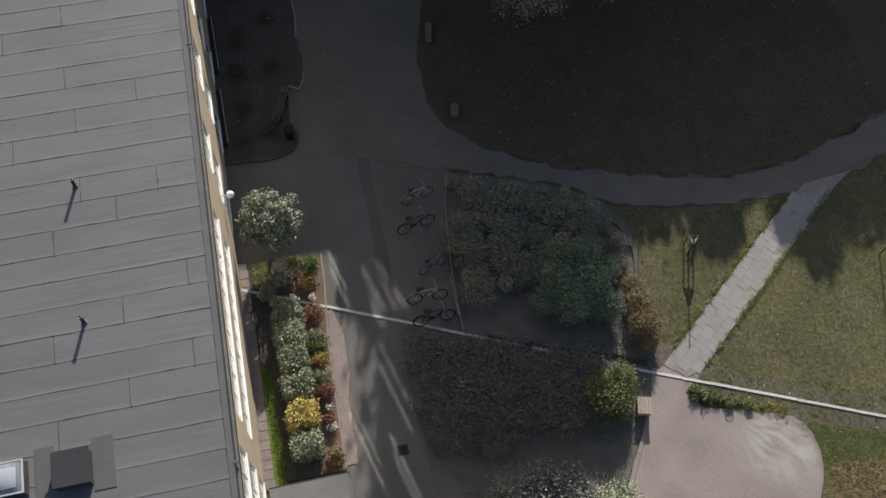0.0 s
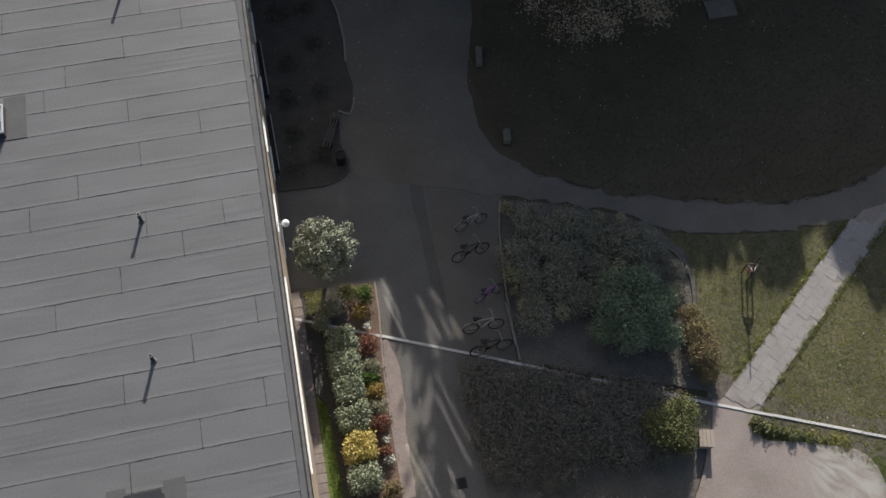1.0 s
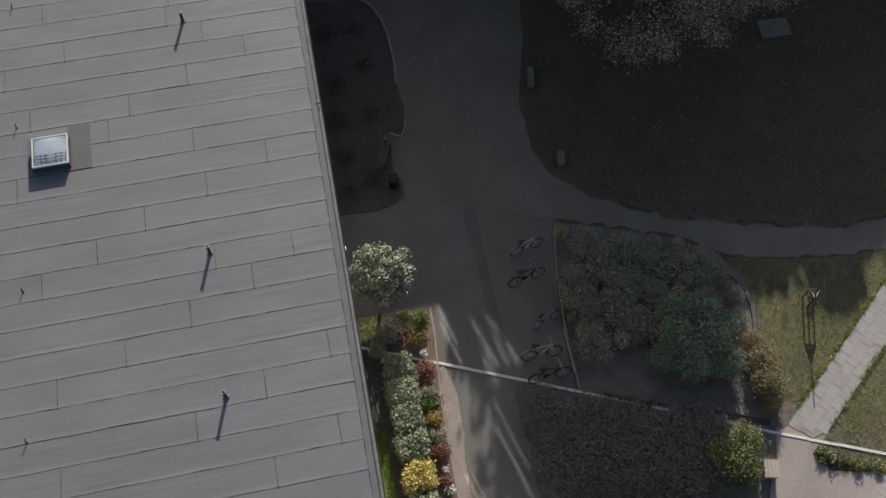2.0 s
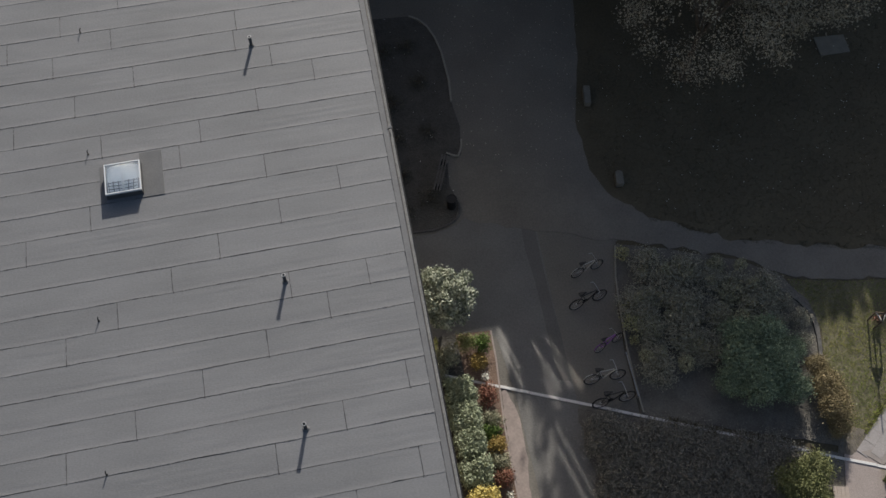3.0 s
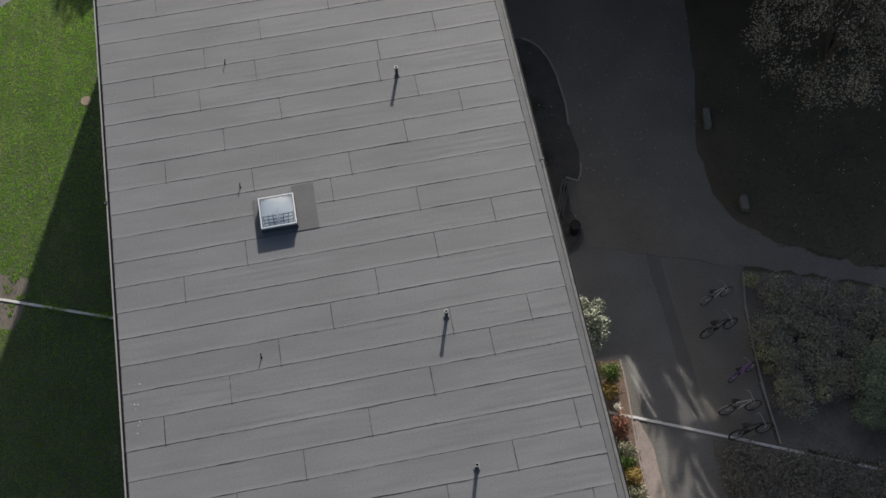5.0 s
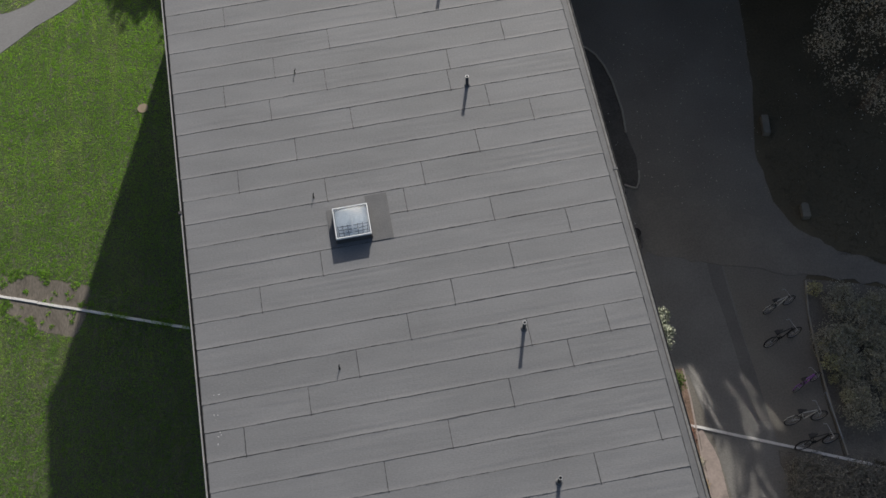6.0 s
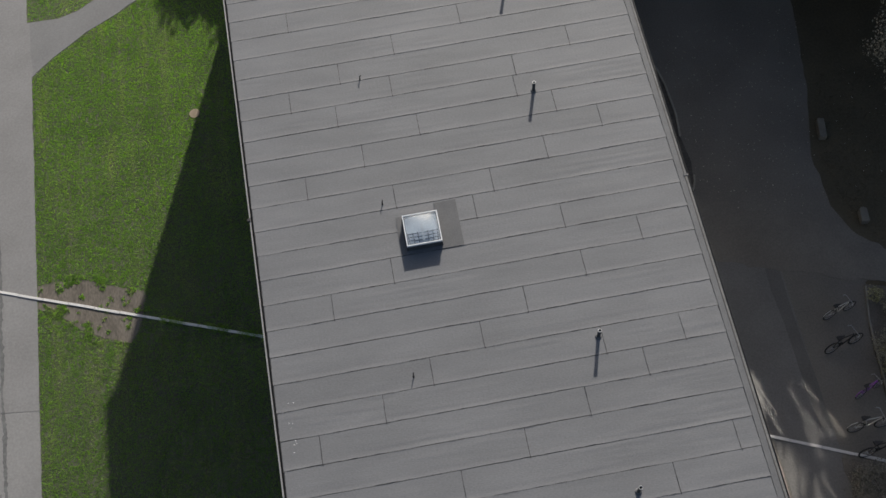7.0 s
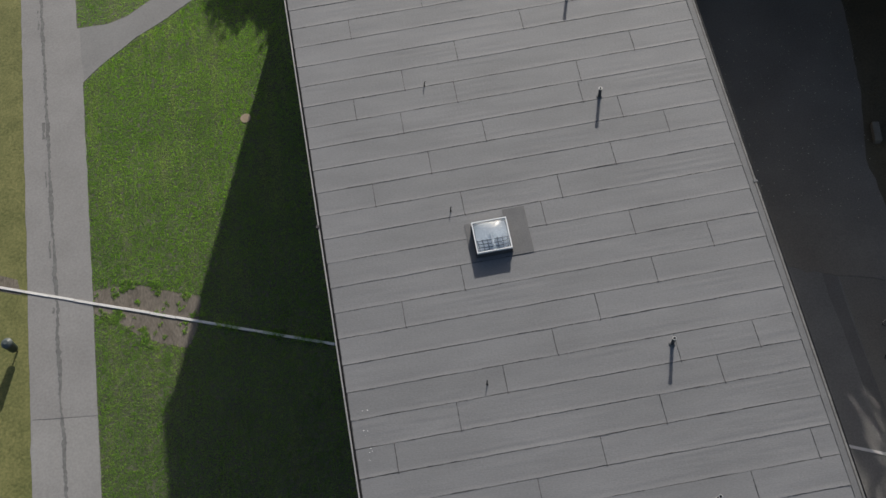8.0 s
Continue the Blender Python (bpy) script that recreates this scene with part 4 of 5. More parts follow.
part("block", box(-1.55, 1.55, -5.0, 5.46, -0.05, 0.7), CONCRETE_LOW, terrace)
part("edge", box(-1.55, 1.57, 5.462, 5.53, -0.05, 0.66), GUTTER, terrace, "thin dark strip at the terrace's end")

hose = tagged(base("garden_hose", 0.2, 16.2, 0.05), "thin coiled garden hose lying by the wall", "hose")
part("coil", ring((0.15, -0.3, 0.02), 0.42, 0.015, "z", 30, 6), FELT_FLASH, hose)

# light wells under the house wall
for y0, y1 in ((24.35, 27.37), (28.46, 31.6)):
    well = tagged(base("light_well", splayed(WALL_X, (y0 + y1) / 2) + 0.2, (y0 + y1) / 2), "narrow steel-rimmed light well at the wall's foot", "light well", "light wells")
    part("rim", box(0.02, 0.06, (y0 - y1) / 2, (y1 - y0) / 2, 0.0, 0.32), ZINC, well, "bluish steel rim")
    part("grate", box(-0.19, 0.018, (y0 - y1) / 2, (y1 - y0) / 2, 0.0, 0.22), IRON, well)


# ---- shrub beds ----
def shrub_kind(seed, radius, height, count, leaf, mat, label, where, loose=0.17):
    """One shrub built at its place, the others copied, turned and sized."""
    rng = np.random.default_rng(seed)
    x, y, turn, size = where[0]
    first = plant("shrub", x, y, crown_clumps(radius, height * 0.3, height * 0.9, 38, rng, 0.2), count, leaf, mat, seed, label, "shrub", 0.05, "shrub bed", jitter=loose * radius, flat=0.9, hollow=0.25)
    first.matrix_basis = pose(x, y, 0.03, 0, 0, turn) @ Matrix.Scale(size, 4)
    for x, y, turn, size in where[1:]:
        other = copy_thing(first, pose(x, y, 0.03, 0, 0, turn))
        other.scale = (size, size, size)


def bed_spots(polygon, count, gap, seed, small, large):
    """Loose places in a bed that keep their distance, with a turn and a size each."""
    rng, spots = np.random.default_rng(seed), []
    for x, y in scatter(polygon, 4000, rng):
        if len(spots) < count and all(math.hypot(x - u, y - v) > gap for u, v, *_ in spots):
            spots.append((float(x), float(y), float(rng.uniform(0, 360)), float(rng.uniform(small, large))))
    return spots


MIXED_BED = [(9.2, 15.0), (9.1, 17.0), (9.5, 19.2), (9.9, 20.5), (12.1, 19.8), (14.5, 18.8), (15.4, 17.6), (14.2, 16.6), (12.4, 16.2), (11.8, 14.6)]
shrub_kind(101, 0.8, 0.8, 1900, 0.04, LEAF_DUSKY, "dull dark shrub in the shaded bed", bed_spots(MIXED_BED, 16, 0.95, 3, 0.7, 1.15) + [(15.95, 15.2, 20, 0.55), (16.15, 16.1, 130, 0.6), (15.75, 17.0, 240, 0.6), (15.0, 16.2, 300, 0.7)])
shrub_kind(109, 0.6, 0.6, 1300, 0.045, LEAF_SHADE, "loose grey-green shrub in the shaded bed", bed_spots(MIXED_BED, 11, 1.2, 4, 0.6, 1.1))
# The sprigs' pale colour stands in for yellowish light on their leaves.
shrub_kind(110, 0.4, 1.1, 420, 0.05, LEAF_SPRIG, "tall thin sprig in the shaded bed, coloured as if lit", bed_spots(MIXED_BED, 22, 0.75, 8, 0.45, 0.95))
shrub_kind(102, 0.95, 1.6, 4200, 0.05, LEAF_HOLLY, "broad glossy green shrub in the bed", [(12.9, 14.6, 0, 0.95), (14.1, 14.2, 70, 1.0), (13.3, 13.5, 150, 0.9), (14.2, 15.5, 230, 0.9), (13.1, 15.7, 300, 0.8), (14.6, 13.2, 20, 0.75), (12.3, 13.9, 90, 0.7), (15.2, 14.8, 130, 0.6)])
# The pale colour of these shrubs stands in for flecks of sun.
shrub_kind(103, 0.45, 0.9, 330, 0.05, LEAF_SUNFLECK, "yellow-green shrub coloured as sun flecks at the bed's edge", [(9.05, 17.2, 0, 0.95), (9.15, 18.0, 60, 0.6), (9.0, 16.5, 120, 0.5), (9.6, 20.4, 180, 0.75), (11.7, 15.6, 240, 0.7), (12.3, 19.2, 300, 0.6), (11.7, 19.5, 30, 0.5), (13.2, 19.2, 70, 0.5)])
shrub_kind(104, 0.75, 1.2, 5200, 0.036, LEAF_BRONZE, "bronze-yellow shrub at the lawn's edge", [(16.1, 13.0, 0, 0.85), (16.05, 12.1, 90, 0.92), (16.0, 13.95, 200, 0.6), (15.95, 11.3, 270, 0.62)])
shrub_kind(105, 1.0, 1.4, 5000, 0.05, LEAF_OLIVE, "yellow-green leafy shrub beside the gravel square", [(13.5, 9.35, 0, 0.85), (14.3, 9.85, 100, 0.75), (13.0, 9.75, 200, 0.55), (14.0, 8.85, 310, 0.6)])
shrub_kind(106, 1.2, 0.5, 6000, 0.042, LEAF_LOW, "low dark spreading shrub in deep shade", [(6.9, 12.6, 0, 0.95), (8.4, 12.0, 60, 1.0), (10.0, 11.4, 120, 1.0), (11.6, 10.9, 180, 1.0), (13.0, 10.6, 240, 0.95), (7.0, 10.8, 300, 1.0), (8.6, 10.3, 20, 1.05), (10.2, 9.8, 80, 1.0), (11.8, 9.4, 140, 1.0), (7.2, 9.4, 200, 0.8), (8.9, 8.9, 260, 0.8), (12.9, 9.0, 320, 0.7)])
shrub_kind(107, 0.6, 0.3, 300, 0.045, LEAF_DIM, "small dark shrub in the planted bed by the house", [(1.0, 26.2, 0, 0.9), (2.0, 24.8, 70, 1.0), (2.6, 28.3, 140, 0.8), (1.3, 30.2, 210, 1.0), (2.7, 31.2, 280, 0.9), (1.2, 33.2, 350, 1.1), (2.5, 33.3, 40, 0.9), (1.0, 28.2, 100, 1.0), (0.9, 24.4, 160, 0.8)])
shrub_kind(108, 0.3, 0.2, 260, 0.045, LEAF_WEED, "low leafy tuft beside the stone line", [(17.35, 9.0, 0, 0.95), (17.7, 8.7, 60, 1.0), (18.15, 8.5, 120, 0.75), (18.55, 8.2, 180, 0.9), (19.0, 8.1, 240, 0.6), (19.35, 7.85, 300, 0.7), (17.25, 8.7, 30, 0.7), (19.9, 7.75, 90, 0.4)])


# ---- trees ----
def tree(x, y, radius, low, high, count, leaf, mat, seed, label, clumps=34, thick=0.22, group="", size=0.34, loose=0.07):
    rng = np.random.default_rng(seed)
    return plant("tree", x, y, crown_clumps(radius, low, high, clumps, rng, size), count, leaf, mat, seed, label, "tree", thick, group, hollow=0.35, jitter=loose * radius)


tree(9.3, 4.5, 2.35, 1.9, 4.2, 26000, 0.055, LEAF_DUSK, 201, "dark small-leaved tree beside the driveway", 40, 0.14)
tree(12.0, 4.0, 1.6, 1.2, 2.9, 10000, 0.055, LEAF_GREY, 202, "grey-green bushy tree beside the gravel square", 26, 0.1)
tree(15.2, 29.0, 4.4, 3.0, 8.0, 10000, 0.055, LEAF_GLINT_TONE, 203, "broad dark tree at the edge of the lawn", 90, 0.24, "", 0.11, 0.05)
tree(20.5, 31.0, 4.0, 2.4, 5.4, 9000, 0.058, LEAF_GLINT_TONE, 204, "broad dark tree at the edge of the lawn", 80, 0.24, "", 0.11, 0.05)
# unseen trees, placed and sized so their shade falls on lawn and drive
for k, (x, y, r, high) in enumerate(((17.25, 36.5, 5.0, 13.5), (18.2, 38.5, 4.4, 17.3), (24.8, 39.6, 3.1, 9.0), (28.45, 39.8, 1.6, 10.3), (31.2, 41.5, 3.0, 9.5), (33.3, 40.5, 2.2, 11.0), (36.8, 41.0, 3.2, 10.7), (41.0, 41.5, 3.8, 10.4), (46.0, 42, 4.4, 10.6), (24.5, 44.5, 4.4, 10.5), (30.5, 45.5, 4.2, 10.1))):
    tree(x, y, r, 3.0, high, 22000 if k < 2 else 14000 if k < 7 else 26000, 0.22 if k < 2 else 0.25, LEAF_TREE, 210 + k, "unseen tall leafy tree added to shade the lawn", 44, 0.3, "trees along the lawn")
# unseen tree added to keep the sun off part of the drive
tree(11.8, 36.6, 2.0, 4.5, 9.0, 16000, 0.15, LEAF_TREE, 224, "unseen small leafy tree added to shade the driveway", 30, 0.16)
tree(-10.9, 61.8, 3.4, 2.5, 7.8, 26000, 0.18, LEAF_TREE, 230, "leafy tree beyond the house", 34, 0.26)


# ---- bicycles ----
PAINTS = {"black": material("black_bike_paint", (0.012, 0.012, 0.013), (0.022, 0.022, 0.023), 0.35, 60, 0.3, 0),
          "purple": material("purple_bike_paint", (0.24, 0.07, 0.32), (0.32, 0.11, 0.42), 0.35, 60, 0.3, 0),
          "silver": material("silver_bike_paint", (0.4, 0.39, 0.36), (0.55, 0.54, 0.5), 0.35, 60, 0.3, 0, metal=0.5)}


def bicycle(x, y, turn, size, paint, label, tilt=4.0):
    thing = tagged(base("bicycle", x, y, 0.02), label, "bicycle", "parked bicycles")
    thing.matrix_basis = pose(x, y, 0.02, tilt, 0, turn)
    thing.scale = (size, size, size)
    colour = PAINTS[paint]
    rear, front, bottom, head, seat = (-0.52, 0, 0.34), (0.53, 0, 0.34), (-0.08, 0, 0.3), (0.36, 0, 0.8), (-0.24, 0, 0.78)
    part("frame", tubes((bottom, seat, 0.02), (bottom, (0.39, 0, 0.7), 0.024), (seat, head, 0.02), (bottom, rear, 0.014), (seat, rear, 0.013)), colour, thing)
    part("fork", tubes((head, (0.4, 0, 0.68), 0.022), ((0.4, 0.05, 0.68), (0.53, 0.05, 0.34), 0.013), ((0.4, -0.05, 0.68), (0.53, -0.05, 0.34), 0.013)), colour, thing)
    for centre in (rear, front):
        wheel = part("wheel", ring(centre, 0.315, 0.024, steps=28), BLACK, thing, "black tyre")
        part("rim", ring(centre, 0.285, 0.012, steps=28), CHROME, wheel)
        spokes = bmesh.new()
        for k in range(14):
            a = k * math.tau / 14
            add_tube(spokes, centre, (centre[0] + 0.285 * math.cos(a), 0, centre[2] + 0.285 * math.sin(a)), 0.003, sides=3, caps=False)
        add_tube(spokes, (centre[0], -0.05, centre[2]), (centre[0], 0.05, centre[2]), 0.025)
        part("spokes", spokes, CHROME, wheel)
    part("handlebar", tubes((head, (0.38, 0, 0.98), 0.016), ((0.38, -0.02, 0.98), (0.36, 0.27, 1.02), 0.013), ((0.38, 0.02, 0.98), (0.36, -0.27, 1.02), 0.013), ((0.36, 0.27, 1.02), (0.24, 0.31, 1.01), 0.017), ((0.36, -0.27, 1.02), (0.24, -0.31, 1.01), 0.017)), CHROME, thing)
    saddle = bmesh.new()
    outline = [(-0.42, 0.09), (-0.3, 0.085), (-0.16, 0.025), (-0.1, 0.02), (-0.1, -0.02), (-0.16, -0.025), (-0.3, -0.085), (-0.42, -0.09)]
    low = [saddle.verts.new((a, b, 0.93)) for a, b in outline]
    high = [saddle.verts.new((a, b * 0.9, 0.985)) for a, b in outline]
    saddle.faces.new(high)
    saddle.faces.new(low[::-1])
    for k in range(8):
        saddle.faces.new((low[k], low[(k + 1) % 8], high[(k + 1) % 8], high[k]))
    part("saddle", saddle, SADDLE, thing)
    part("seat_post", tubes((seat, (-0.27, 0, 0.93), 0.014)), CHROME, thing)
    part("crank", tubes((bottom, (0.06, 0.08, 0.2), 0.012), (bottom, (-0.22, -0.08, 0.4), 0.012), ((-0.08, 0.05, 0.3), (-0.08, 0.055, 0.3), 0.09)), IRON, thing)
    part("mudguard", tubes(((-0.86, 0, 0.42), (-0.74, 0, 0.62), 0.02), ((-0.74, 0, 0.62), (-0.52, 0, 0.7), 0.02)), colour, thing)
    return thing


bicycle(7.45, 14.1, 3, 1.08, "black", "black bicycle parked on the driveway by the stone line", -13)
bicycle(7.35, 15.1, 0, 1.04, "silver", "silver city bicycle parked on the driveway", -14)
bicycle(7.95, 16.55, 20, 0.84, "purple", "small purple child's bicycle parked on the driveway", -12)
bicycle(7.6, 18.55, 12, 1.04, "black", "black bicycle parked by the shrub bed", -12)
bicycle(7.95, 20.0, 14, 0.92, "silver", "grey bicycle parked at the driveway's edge", -10)

rail = tagged(base("bike_rail", 8.5, 15.1, 0.02, 0), "thin low metal rail beside the bicycles", "rail")
part("bar", tubes(((0.02, 0.95, 0.32), (-0.02, -0.95, 0.32), 0.022)), ZINC, rail)
for y in (-0.94, 0.94):
    part("post", tubes(((0, y, -0.03), (0, y, 0.32), 0.022)), ZINC, rail)

# ---- bench, bins and blocks ----
bench = tagged(base("bench", 2.72, 25.88, 0.05, -23), "narrow weathered grey bench at the planted bed", "bench")
for k in range(3):
    part("slat", box(-0.18 + k * 0.13, -0.11 + k * 0.13, -0.95, 0.95, 0.41, 0.445), BENCH_WOOD, bench)
for y in (-0.65, 0.65):
    part("leg", box(-0.17, 0.15, y - 0.05, y + 0.05, -0.05, 0.409), IRON, bench)

litter = tagged(base("litter_bin", 2.87, 24.32, 0.03), "round black litter bin beside the path", "litter bin")
part("body", tube((0, 0, 0), (0, 0, 0.7), 0.2, 0.23, sides=20), IRON, litter)
part("rim", ring((0, 0, 0.71), 0.22, 0.02, "z", 20, 6), IRON, litter)

for x, y, turn, length, point in ((10.35, 28.85, -11, 1.0, False), (10.6, 24.2, -9, 0.72, True)):
    block = tagged(base("stone_block", x, y, 0.0, turn), "short worn stone block with a sloping end" if point else "long worn stone block standing on the lawn", "stone block", "stone blocks on the lawn")
    half = length / 2
    outline = [(-0.17, -half), (0.17, -half), (0.17, half * 0.75), (0.05, half), (-0.05, half), (-0.17, half * 0.75)] if point else [(-0.16, -half), (0.16, -half), (0.16, half), (-0.16, half)]
    stone = prism(outline, -0.03, 0.3)
    bmesh.ops.bevel(stone, geom=stone.edges[:], offset=0.02, segments=2, affect="EDGES")
    part("block", stone, STONE_BLOCK, block)

seat = tagged(base("wooden_seat", 15.0, 8.72, 0.03, -14), "low cube seat of weathered wooden planks", "seat")
part("body", box(-0.27, 0.27, -0.32, 0.32, -0.02, 0.42), WOOD, seat)
for k in range(4):
    part("plank", box(-0.3 + k * 0.152, -0.156 + k * 0.152, -0.35, 0.35, 0.422, 0.46), WOOD, seat)

bin_left = tagged(base("post_bin", -29.0, 25.7, 0.0, 10), "dark green litter bin on a post by the path", "litter bin")
part("post", tubes(((0, 0, -0.05), (0, 0, 1.0), 0.035)), IRON, bin_left)
part("body", tube((0, 0, 0.35), (0, 0, 1.0), 0.19, 0.23, sides=20), BIN_GREEN, bin_left)
lid = tube((0, 0, 1.002), (0, 0, 1.07), 0.25, 0.22, sides=20)
add_tube(lid, (0, 0, 1.07), (0, 0, 1.13), 0.22, 0.1, sides=20)
part("lid", lid, BIN_LID, bin_left, "dull grey-green metal lid")

cover = tagged(part("manhole_cover", tube((-18.21, 35.78, -0.02), (-18.21, 35.78, 0.03), 0.26, sides=28), RUST), "round tan manhole cover in the lawn", "manhole cover")
drain = tagged(base("drain_grate", 5.05, 9.06, 0.014), "square iron drain grate in the asphalt", "drain")
part("frame", box(-0.22, 0.22, -0.22, 0.22, -0.01, 0.008), KERB_BOX, drain)
for k in range(6):
    part("bar", box(-0.18, 0.18, -0.19 + k * 0.065, -0.155 + k * 0.065, 0.009, 0.018), IRON, drain)

# triangular plant frame with a pointed top on the lawn
frame_thing = tagged(base("plant_frame", 19.23, 15.33, 0.0, 41.7), "tall three-legged dark frame with pale top bars", "frame")
corner = [(0.25 * math.cos(a), 0.25 * math.sin(a)) for a in (math.pi / 2, math.pi / 2 + math.tau / 3, math.pi / 2 + 2 * math.tau / 3)]
for x, y in corner:
    part("leg", tubes(((x, y, -0.05), (x, y, 0.89), 0.034)), BARK, frame_thing)
for k in range(3):
    (x0, y0), (x1, y1) = corner[k], corner[(k + 1) % 3]
    part("top_bar", tubes(((x0, y0, 0.9), (x1, y1, 0.9), 0.034)), PALE_WOOD, frame_thing, "pale wooden bar")
    part("rafter", tubes(((x0, y0, 0.9), (0, 0, 1.17), 0.034)), BARK, frame_thing)
part("mast", tubes(((0, 0, 1.15), (0, 0, 1.98), 0.028)), BARK, frame_thing)
plant("bed_plant", 19.35, 15.45, crown_clumps(0.2, 0.1, 0.4, 8, crng, 0.4), 150, 0.035, LEAF_RED, 95, "dark red climbing plant at the foot of the frame", "plant", 0.02, jitter=0.06)
pole = tagged(base("garden_lamp", 27.6, 13.3), "slender dark garden lamp on the lawn", "lamp")
part("pole", tubes(((0, 0, -0.05), (0, 0, 1.75), 0.03)), IRON, pole)
part("head", tube((0, 0, 1.7), (0, 0, 1.95), 0.1, 0.17, sides=14), IRON, pole)
part("cap", tube((0, 0, 1.952), (0, 0, 2.0), 0.2, 0.05, sides=14), IRON, pole)
sheet("slab_far", [(22.2, 29.0), (23.7, 28.95), (23.75, 30.0), (22.25, 30.1)], 0.06, STONE_BLOCK, "low concrete slab on the shaded lawn", "slab")

# ---- grass, daisies and fallen leaves ----
grng = np.random.default_rng(77)


def grass(name, polygon, count, height, width, mat, label, z=0.0, lean=0.7, bare=()):
    spots = scatter(polygon, count, grng)
    if bare:
        spots = spots[~inside(spots[:, 0], spots[:, 1], bare)]
    data = blades_mesh(name, spots, height, width, grng, z=z, lean=lean)
    return tagged(part(name, data, mat), label, "grass", kind="stuff")


grass("lawn_grass", [(-25.2, 14), (-13.6, 14), (-14.4, 48.1), (-20.4, 43.7), (-21.7, 42.8), (-23.4, 41.85), (-25.07, 40.55), (-26.08, 39.55), (-25.9, 34), (-25.71, 28.4)], 182000, 0.038, 0.0135, BLADE, "short mown green lawn grass", lean=0.8, bare=SOIL_OUTLINE)
grass("far_grass", [(-33, 17), (-28.4, 17.5), (-28.75, 29.6), (-29.4, 45.5), (-33, 47)], 10000, 0.02, 0.013, BLADE_FAR, "dry yellowing grass", lean=2.3)
grass("top_grass", [(-26.38, 43.2), (-24.8, 43.15), (-23.8, 43.45), (-22.5, 44.3), (-18, 47.5), (-20, 52), (-26.7, 52)], 22000, 0.037, 0.0115, BLADE, "short green grass above the path", lean=0.8)
grass("right_grass", LAWN_RIGHT[:7] + [(26, 17.3), (32, 19), (34, 19), (32, 0), (21.5, 0)] + LAWN_RIGHT[13:], 85000, 0.042, 0.013, BLADE_DRY, "rough olive lawn grass with dry tips", lean=0.9)
grass("edge_grass", [(17.0, 9.1), (17.4, 8.3), (19.4, 7.75), (20.8, 7.1), (21.0, 7.6), (19.5, 8.2), (18.0, 8.7)], 500, 0.1, 0.02, BLADE_DRY, "longer green grass at the square's edge")
grass("low_right_grass", [(21.2, 7.0), (26, 4.9), (32, 2.4), (32, -2), (22, -2), (21.6, 4.5)], 20000, 0.038, 0.013, BLADE, "dense green grass beside the square", lean=0.9)
grass("dead_grass", [(21.9, 5.0), (24.7, 4.7), (24.9, 2.4), (21.4, 2.6)], 1500, 0.1, 0.014, STRAW, "clump of dead rust-coloured grass", lean=1.6)
grass("shade_grass", [(10.2, 23.8), (11.6, 22.3), (15, 20.5), (19, 19.5), (22, 18.7), (25.4, 18.9), (31, 20.8), (31, 32), (11.2, 32), (9.8, 27.5)], 14000, 0.035, 0.02, BLADE_SHADE_TONE, "lawn grass with deep shade put into its colour", lean=1.6)
grass("strip_grass", [(0.1, 8.7), (0.42, 8.7), (0.42, 13.1), (0.12, 13.5)], 1700, 0.035, 0.018, GRASS_STRIP, "bright grass strip by the house", z=0.04, lean=1.5)
grass("corner_grass", [(0.25, 17.3), (1.0, 17.3), (1.0, 18.3), (0.25, 18.3)], 250, 0.06, 0.014, BLADE_DRY, "small sunlit patch of grass", z=0.05)


def tufts(name, polygon, count, height, mat, label, seed, keep=0.1, z=0.015):
    """Weedy tufts gathered in uneven patches inside an outline."""
    spots = scatter(polygon, count, grng)
    dense = np.array([noise.noise((x * 1.6, y * 1.6, seed)) + 0.5 * noise.noise((x * 4.5, y * 4.5, seed)) for x, y in spots])
    data = blades_mesh(name, spots[dense > keep], height, 0.016, grng, z=z, lean=1.0)
    return tagged(part(name, data, mat), label, "grass", kind="stuff")


SOIL_LEFT = [(-25.66, 28.15), (-24.6, 28.25), (-23.4, 28.1), (-22.2, 27.6), (-20.8, 27.0), (-20.7, 25.2), (-21.3, 24.2), (-22.9, 24.6), (-24.0, 25.25), (-24.7, 26.0), (-25.64, 26.65)]
tufts("soil_weeds", SOIL_LEFT, 6500, 0.045, BLADE, "green weeds growing into the bare soil", 2.0, 0.27)
tufts("soil_weeds", [(18.0, 10.2), (21.5, 8.7), (25, 7.6), (32, 4.8), (32, 2.4), (25, 5.3), (20.9, 6.6), (17.6, 8.6)], 2600, 0.06, BLADE_DRY, "olive weeds growing into the bare soil", 5.0, 0.05)


def along_line(x0, y0, x1, y1, half):
    d = Vector((x1 - x0, y1 - y0)).normalized()
    n = Vector((-d.y, d.x)) * half
    return [(x0 + n.x, y0 + n.y), (x1 + n.x, y1 + n.y), (x1 - n.x, y1 - n.y), (x0 - n.x, y0 - n.y)]


tufts("line_weeds", along_line(-20.3, 25.3, -14.2, 22.95, 0.17), 750, 0.09, BLADE, "grass creeping over the stone line", 7.0, -0.08, 0.03)
tufts("path_edge_grass", along_line(16.95, 10.85, 24.5, 16.85, 0.11), 900, 0.07, BLADE_DRY, "olive grass creeping over the edge of the slabs", 11.0, -0.15, 0.03)
tufts("path_edge_grass", along_line(18.25, 9.95, 26.6, 16.75, 0.11), 950, 0.07, BLADE_DRY, "olive grass creeping over the edge of the slabs", 12.0, -0.15, 0.03)
